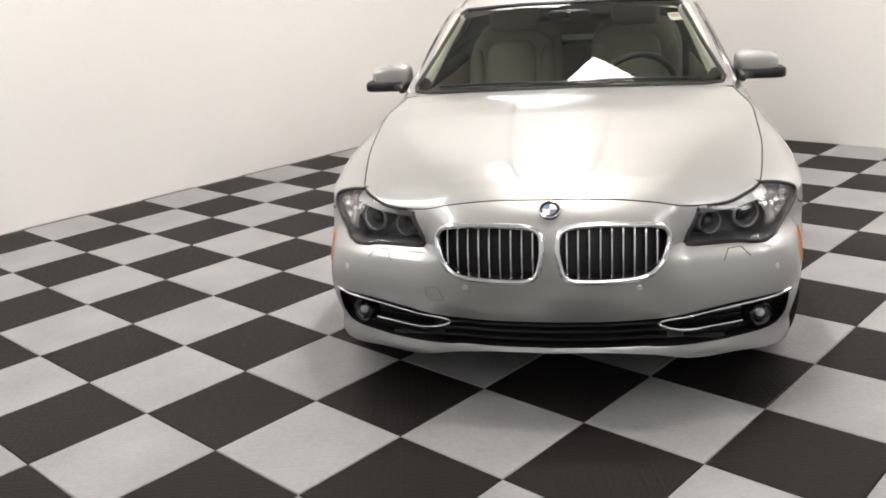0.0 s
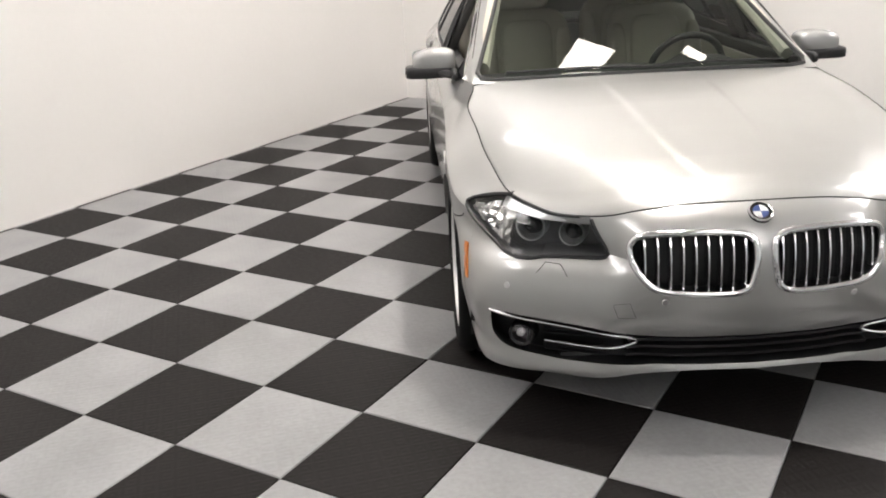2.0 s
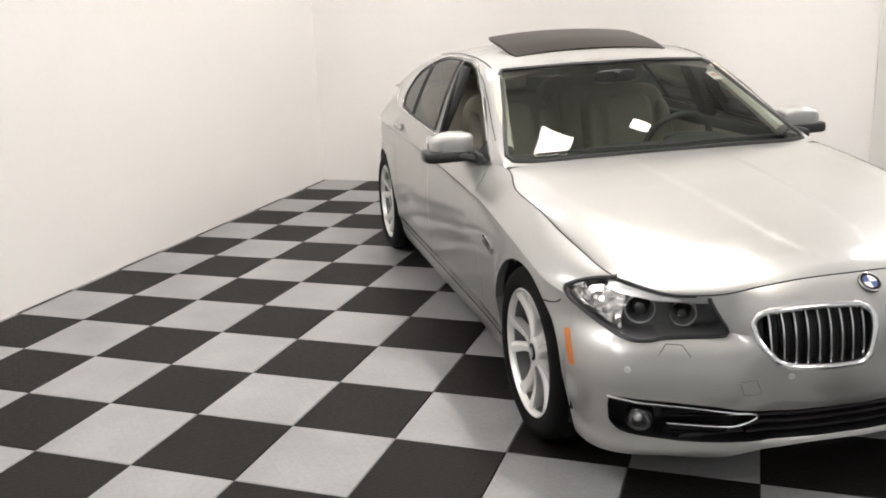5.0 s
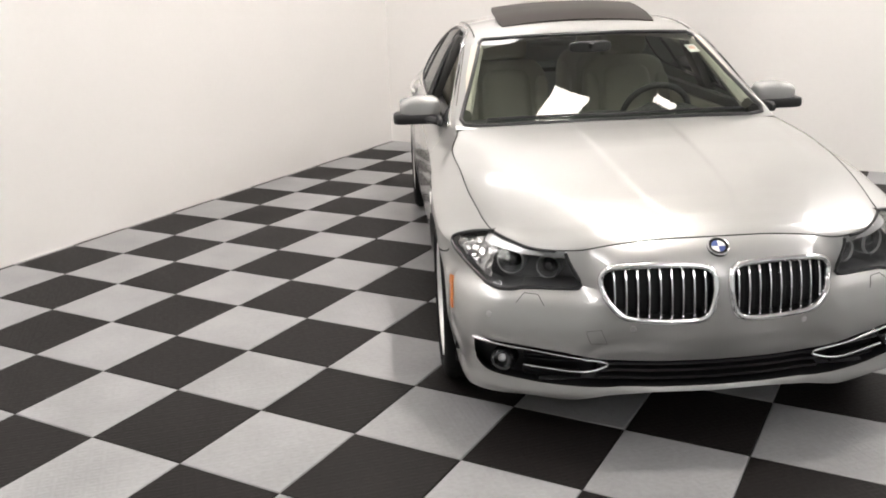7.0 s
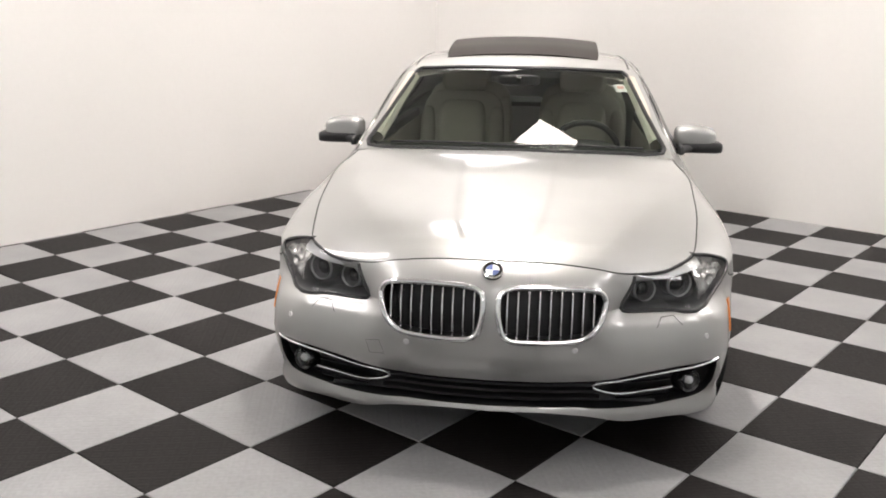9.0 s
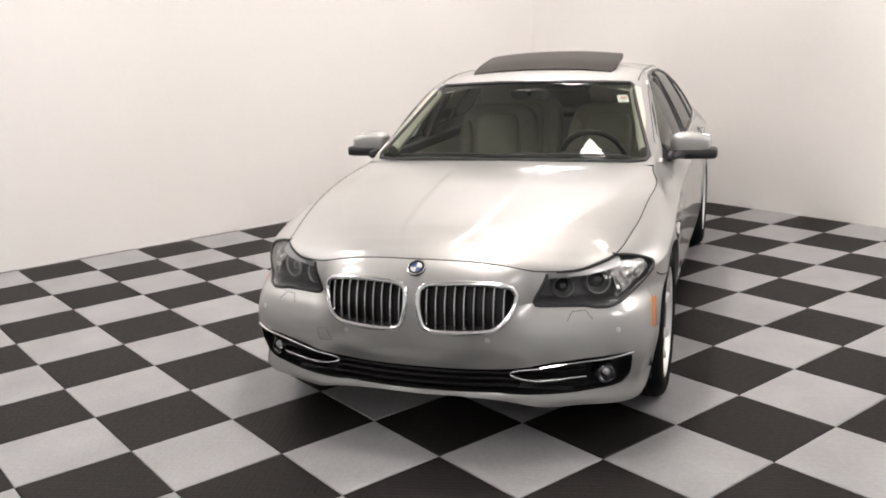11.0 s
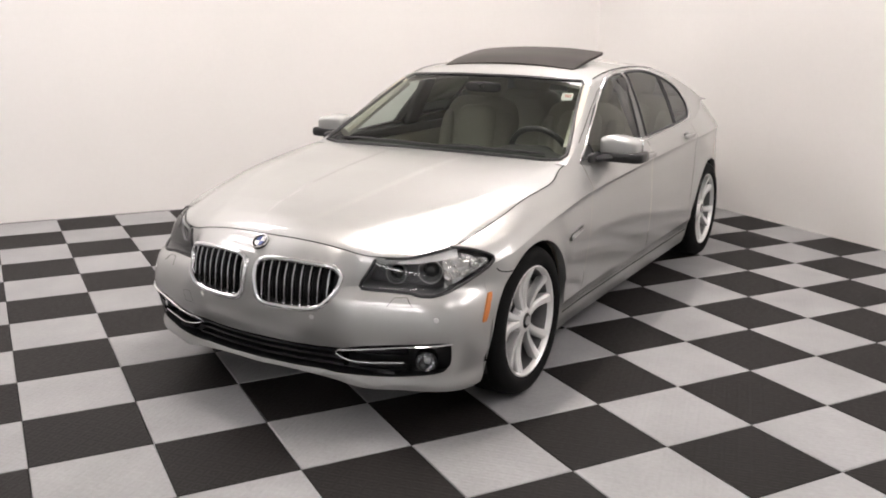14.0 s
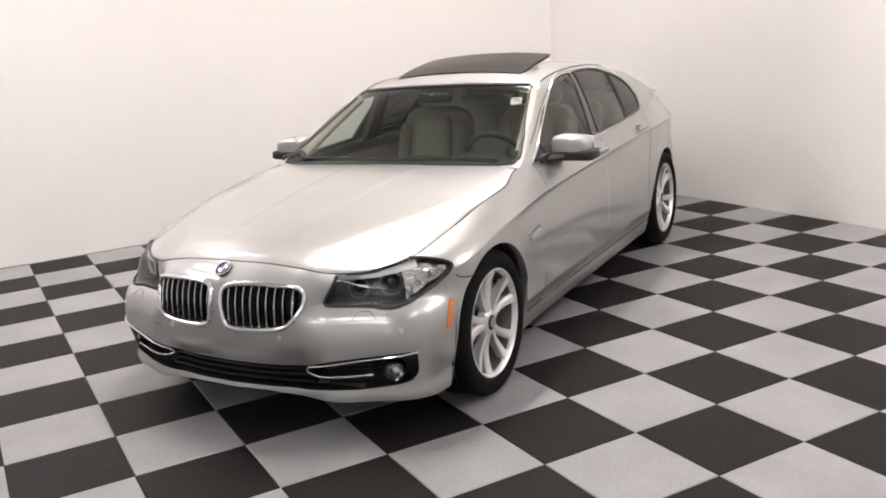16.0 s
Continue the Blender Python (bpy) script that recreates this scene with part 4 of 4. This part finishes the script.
seam(HOOD_RIM, 0.0024)
seam([on_side(y, z, 0.0)[0] for y, z in spline([(0.515, 0.655), (0.53, 0.642), (0.56, 0.634), (0.605, 0.632)], 14)])
both("washer_seam", tube([on_front(x, z, 0.0)[0] for x, z in dense([(0.590, 0.536), (0.606, 0.568), (0.652, 0.570), (0.684, 0.540)], 0.01, False)], 0.0014, False, 5), SEAM, car, "outline of the headlamp washer flap")
seam([on_roof_side(y, z, 0.0) for y, z in dense([(1.70, 1.035), (1.83, 1.100), (2.00, 1.190), (2.15, 1.262), (2.25, 1.298)], 0.02, False)], 0.0022)
# square tow-eye flap in the right of the bumper
flap = dense([(0.384, 0.414), (0.405, 0.466), (0.456, 0.459), (0.440, 0.413)], 0.01)
part("tow_flap_seam", tube([Vector((-p.x, p.y, p.z)) for p in (on_front(x, z, 0.0)[0] for x, z in flap)], 0.0007, True, 5), SEAM, car, "faint outline of the tow-eye flap")
seam([on_side(y, 0.262, 0.0)[0] for y in np.linspace(1.245, 3.42, 60)], 0.0035)
rows = []
for k in range(9):
    u = k / 8
    y, z = 0.465 - 0.06 * u, 0.565 - 0.108 * u
    w = 0.017 * (1 - 0.3 * abs(2 * u - 1) ** 3)
    rows.append([on_side(y - w, z, 0.0)[0], on_side(y - w * 0.8, z, 0.006)[0], on_side(y + w * 0.8, z, 0.006)[0], on_side(y + w, z, 0.0)[0]])
both("side_marker", grid(rows), AMBER, car, "amber side marker")
rows = [[on_side(1.235 + 0.165 * u, 0.640 + 0.020 * u - h, o)[0] for h, o in ((0.015, 0.0), (0.012, 0.007), (-0.012, 0.007), (-0.015, 0.0))] for u in np.linspace(0, 1, 8)]
both("fender_badge", grid(rows), CHROME, car, "small bright badge on the fender")
for x, z in ((0.30, 0.475), (0.778, 0.492)):
    p, n = on_front(x, z, 0.0)
    bm = lathe([(0.0, 0.002), (0.009, 0.002), (0.0105, 0.0005), (0.012, -0.002)], 20, "z")
    bmesh.ops.transform(bm, matrix=Matrix.Translation(p) @ n.to_track_quat("Z", "Y").to_matrix().to_4x4(), verts=bm.verts)
    both("parking_sensor", bm, SATIN, car)
for y, z in ((2.42, 0.895), (3.26, 0.925)):
    p = on_side(y, z, 0.0)[0]
    both("door_handle", pill((p.x + 0.018, y, z), (0.013, 0.105, 0.015), 0.55), PAINT, car, "silver door handle")
    both("handle_cup", pill((p.x - 0.004, y - 0.02, z), (0.012, 0.055, 0.026), 0.8), GREY_IN, car)

# door mirrors
for s in (1, -1):
    cap = pill((0.930, 1.855, 1.011), (0.104, 0.072, 0.060), 0.5, n=28, k=18)
    for v in cap.verts:
        if v.co.y > 1.905:
            v.co.y = 1.905
        if v.co.z < 0.978:
            v.co.z = 0.978
        v.co.z -= 0.018 * max(0, (v.co.x - 0.94) / 0.1) * max(0, (v.co.z - 0.98) / 0.09)
    tray = pill((0.955, 1.855, 0.962), (0.116, 0.076, 0.029), 0.35)
    arm = tube([Vector((0.838, 1.700, 0.958)), Vector((0.875, 1.770, 0.958)), Vector((0.93, 1.84, 0.962))], 0.026, False, 10, flat=0.7)
    pane = pill((0.962, 1.905, 1.018), (0.074, 0.004, 0.042), 0.5)
    blink = pill((1.0, 1.803, 0.985), (0.036, 0.006, 0.006), 0.6)
    for bm in (cap, tray, arm, pane, blink):
        if s < 0:
            for v in bm.verts:
                v.co.x = -v.co.x
            bmesh.ops.reverse_faces(bm, faces=bm.faces)
    mir = part("door_mirror", cap, PAINT, car, "silver mirror cap over a black lower shell")
    part("lower_shell", tray, BLACK, mir)
    part("mirror_arm", arm, BLACK, mir)
    part("mirror_glass", pane, MIRROR, mir)
    part("indicator", blink, LENS, mir)
both("mirror_base", pill((0.842, 1.700, 0.965), (0.014, 0.080, 0.024), 0.6), BLACK, car)

# wipers and cowl
rows = []
for x in np.linspace(-0.69, 0.69, 31):
    rows.append([Vector((x, 1.46 - 0.045 * abs(x / 0.74) ** 3, 0.935 - 0.010 * (x / 0.74) ** 2)), Vector((x, 1.56, 0.950 - 0.010 * (x / 0.74) ** 2))])
part("cowl", grid(rows), BLACK, car, "black cowl panel under the windscreen")
for x0, x1 in ((-0.62, 0.05), (0.0, 0.64)):
    pts = [on_roof_front(max(abs(x), 0.003), 0.979 + 0.006 * math.sin((x - x0) / (x1 - x0) * math.pi), 0.008) for x in np.linspace(x0, x1, 20)]
    part("wiper", tube([Vector((math.copysign(p.x, x), p.y, p.z)) for p, x in zip(pts, np.linspace(x0, x1, 20))], 0.006, False, 6), BLACK, car)

# roof rail seam, trunk lamps
seam([p for p in (TOPBVH.ray_cast(Vector((0.60 - 0.02 * u, 2.26 + 1.15 * u, 2)), Vector((0, 0, -1)))[0] for u in np.linspace(0, 1, 40)) if p], 0.004)
rows = [[on_side(y, z, 0.004)[0] for z in np.linspace(0.80, 0.93, 8)] for y in np.linspace(4.40, 4.64, 10)]
both("tail_lamp", grid(rows), RED, car, "red tail lamp")

# ---- cabin ----
part("cabin_floor", box(0, 2.6, 0.315, 1.5, 2.5, 0.03), CARPET, car, smooth=False)
part("firewall", box(0, 1.36, 0.60, 1.40, 0.04, 0.56), BLACK, car, smooth=False)
both("door_lining", box(0.775, 2.50, 0.62, 0.05, 2.10, 0.58, 0.02), LEATHER, car)
both("door_lining_top", box(0.785, 2.62, 0.935, 0.06, 1.75, 0.06, 0.02), DASH, car)
rows = []
for x in np.linspace(-0.74, 0.74, 41):
    hump = 0.045 * math.exp(-(((x - 0.37) / 0.17) ** 4)) + 0.02 * math.exp(-((x / 0.15) ** 4))
    rows.append([Vector((x, 1.50, 0.925)), Vector((x, 1.60, 0.935)), Vector((x, 1.78, 0.935 + 0.5 * hump)), Vector((x, 1.88, 0.930 + hump)), Vector((x, 1.93, 0.905 + hump)), Vector((x, 1.95, 0.85)), Vector((x, 1.90, 0.70)), Vector((x, 1.88, 0.45))])
part("dashboard", grid(rows), DASH, car, "dark dashboard")
part("centre_console", box(0, 2.25, 0.52, 0.26, 0.9, 0.36, 0.04), DASH, car)
cl = box(0.37, 1.955, 0.90, 0.26, 0.02, 0.09, 0.01)
part("instrument_cluster", cl, GLOSS, car)
wm = Matrix.Translation((0.37, 2.08, 0.885)) @ tilt(24, "X")
rimpts = [wm @ Vector((0.185 * math.cos(a), 0, 0.185 * math.sin(a))) for a in [2 * math.pi * i / 40 for i in range(40)]]
sw = part("steering_wheel", tube(rimpts, 0.017, True, 10, up=Vector((0, 1, 0))), DASH, car, "dark leather steering wheel")
part("airbag_boss", pill(tuple(wm.translation), (0.085, 0.03, 0.07), 0.6, tilt(24, "X")), DASH, sw)
for a in (0, 180, 270):
    b = radians(a)
    part("wheel_spoke", tube([wm @ Vector((0.06 * math.cos(b), 0, 0.06 * math.sin(b))), wm @ Vector((0.18 * math.cos(b), 0, 0.18 * math.sin(b)))], 0.018, False, 8, flat=0.5), SATIN, sw)


def seat(x, y, wide=0.26):
    base = part("seat", pill((x, y, 0.52), (wide, 0.28, 0.10), 0.4), LEATHER, car, "beige leather seat with headrest")
    back = tilt(-14, "X")
    part("backrest", pill((x, y + 0.30, 0.84), (wide, 0.085, 0.32), 0.45, back), LEATHER, base)
    for s in (-1, 1):
        part("side_bolster", pill((x + s * (wide - 0.045), y + 0.25, 0.80), (0.050, 0.085, 0.26), 0.6, back), LEATHER, base)
    part("back_panel", pill((x, y + 0.262, 0.86), (wide * 0.58, 0.07, 0.24), 0.4, back), LEATHER, base)
    part("headrest", pill((x, y + 0.40, 1.225), (0.145, 0.055, 0.085), 0.5, back), LEATHER, base)
    for s in (-0.05, 0.05):
        part("headrest_post", tube([Vector((x + s, y + 0.37, 1.10)), Vector((x + s, y + 0.395, 1.20))], 0.006, False, 6), SATIN, base)


for x in (-0.37, 0.37):
    seat(x, 2.42)
for x in (-0.40, 0.40):
    seat(x, 3.22, 0.30)
rows = []
for y in np.linspace(2.17, 3.55, 20):
    xr, zr, zc = smooth_at(y, GY, XR), smooth_at(y, GY, ZR), smooth_at(y, CY, ZC)
    rows.append([Vector((xr * a * 0.97, y, zc - 0.03 - (zc - zr) * abs(a) ** 2.4)) for a in np.linspace(-1, 1, 21)])
part("headliner", grid(rows), LINER, car, "pale headliner")
both("pillar_lining", tube([Vector((0.715, 1.66, 0.99)), Vector((0.66, 1.90, 1.13)), Vector((0.60, 2.15, 1.27))], 0.035, False, 8), LINER, car)
both("post_lining", box(0.735, 2.55, 1.14, 0.05, 0.14, 0.40, 0.02, m=tilt(-26, "Y")), DASH, car)
part("rear_shelf", box(0, 3.95, 0.985, 1.2, 0.5, 0.03), DASH, car, smooth=False)
im = part("interior_mirror", pill((0, 2.06, 1.268), (0.115, 0.018, 0.030), 0.5), BLACK, car)
part("mirror_stem", tube([Vector((0, 2.02, 1.29)), Vector((0, 2.05, 1.265))], 0.012, False, 8), BLACK, im)

# inspection sticker inside the screen
p = on_roof_front(0.545, 1.245, -0.006)
n = (TOPBVH.find_nearest(p)[1]).to_track_quat("Z", "Y").to_matrix().to_4x4()
stick = box(0, 0, 0, 0.062, 0.075, 0.0012)
bmesh.ops.transform(stick, matrix=Matrix.Translation(p) @ n, verts=stick.verts)
st = part("screen_sticker", stick, PAPER, car, "small white sticker with pale red print", smooth=False)
bar = box(0.004, 0.006, 0.0012, 0.036, 0.03, 0.0012)
bmesh.ops.transform(bar, matrix=Matrix.Translation(p) @ n, verts=bar.verts)
part("sticker_print", bar, PINK, st, smooth=False)

# ---- floor tiles ----
floor = tagged(part("floor", box(NX, NY, -0.065, SX, SY, 0.1), SUBFLOOR, None, smooth=False), "checkered floor of interlocking dark grey and light grey plastic tiles", "floor", kind="structure")


def tile_mesh(material):
    e, g, c, h = T / 2 - 0.0012, 0.004, 0.0, 0.015
    bm = bmesh.new()
    lo = [bm.verts.new((x * e, y * e, -h)) for x, y in ((-1, -1), (1, -1), (1, 1), (-1, 1))]
    up = [bm.verts.new((x * e, y * e, -0.003)) for x, y in ((-1, -1), (1, -1), (1, 1), (-1, 1))]
    tp = [bm.verts.new((x * (e - g), y * (e - g), 0)) for x, y in ((-1, -1), (1, -1), (1, 1), (-1, 1))]
    bm.faces.new(tp)
    for a, b in ((lo, up), (up, tp)):
        for k in range(4):
            bm.faces.new((a[k], a[(k + 1) % 4], b[(k + 1) % 4], b[k]))
    return finish("tile", bm, material, smooth=False)


MESHES = [tile_mesh(LIGHT_TILE), tile_mesh(DARK_TILE)]
I0, I1 = math.ceil(WALL_X / T) - 1, int(EAST / T)
J0, J1 = math.ceil(SOUTH / T), round(WALL_Y / T)
far = [bmesh.new(), bmesh.new()]
for i in range(I0, I1):
    for j in range(J0, J1):
        x0, x1 = max(i * T, WALL_X), (i + 1) * T
        kind = (i + j) % 2
        if -9 <= i <= 5 and -5 <= j <= 9 + 1:
            ob = new("tile", MESHES[kind])
            ob.location = ((i + 0.5) * T, (j + 0.5) * T, 0)
            ob.parent = floor
        else:
            box((x0 + x1) / 2, (j + 0.5) * T, -0.0075, x1 - x0 - 0.0024, T - 0.0024, 0.015, bm=far[kind])
for bm, m in zip(far, (LIGHT_TILE, DARK_TILE)):
    tagged(part("far_tiles", bm, m, floor, smooth=False), kind="stuff")
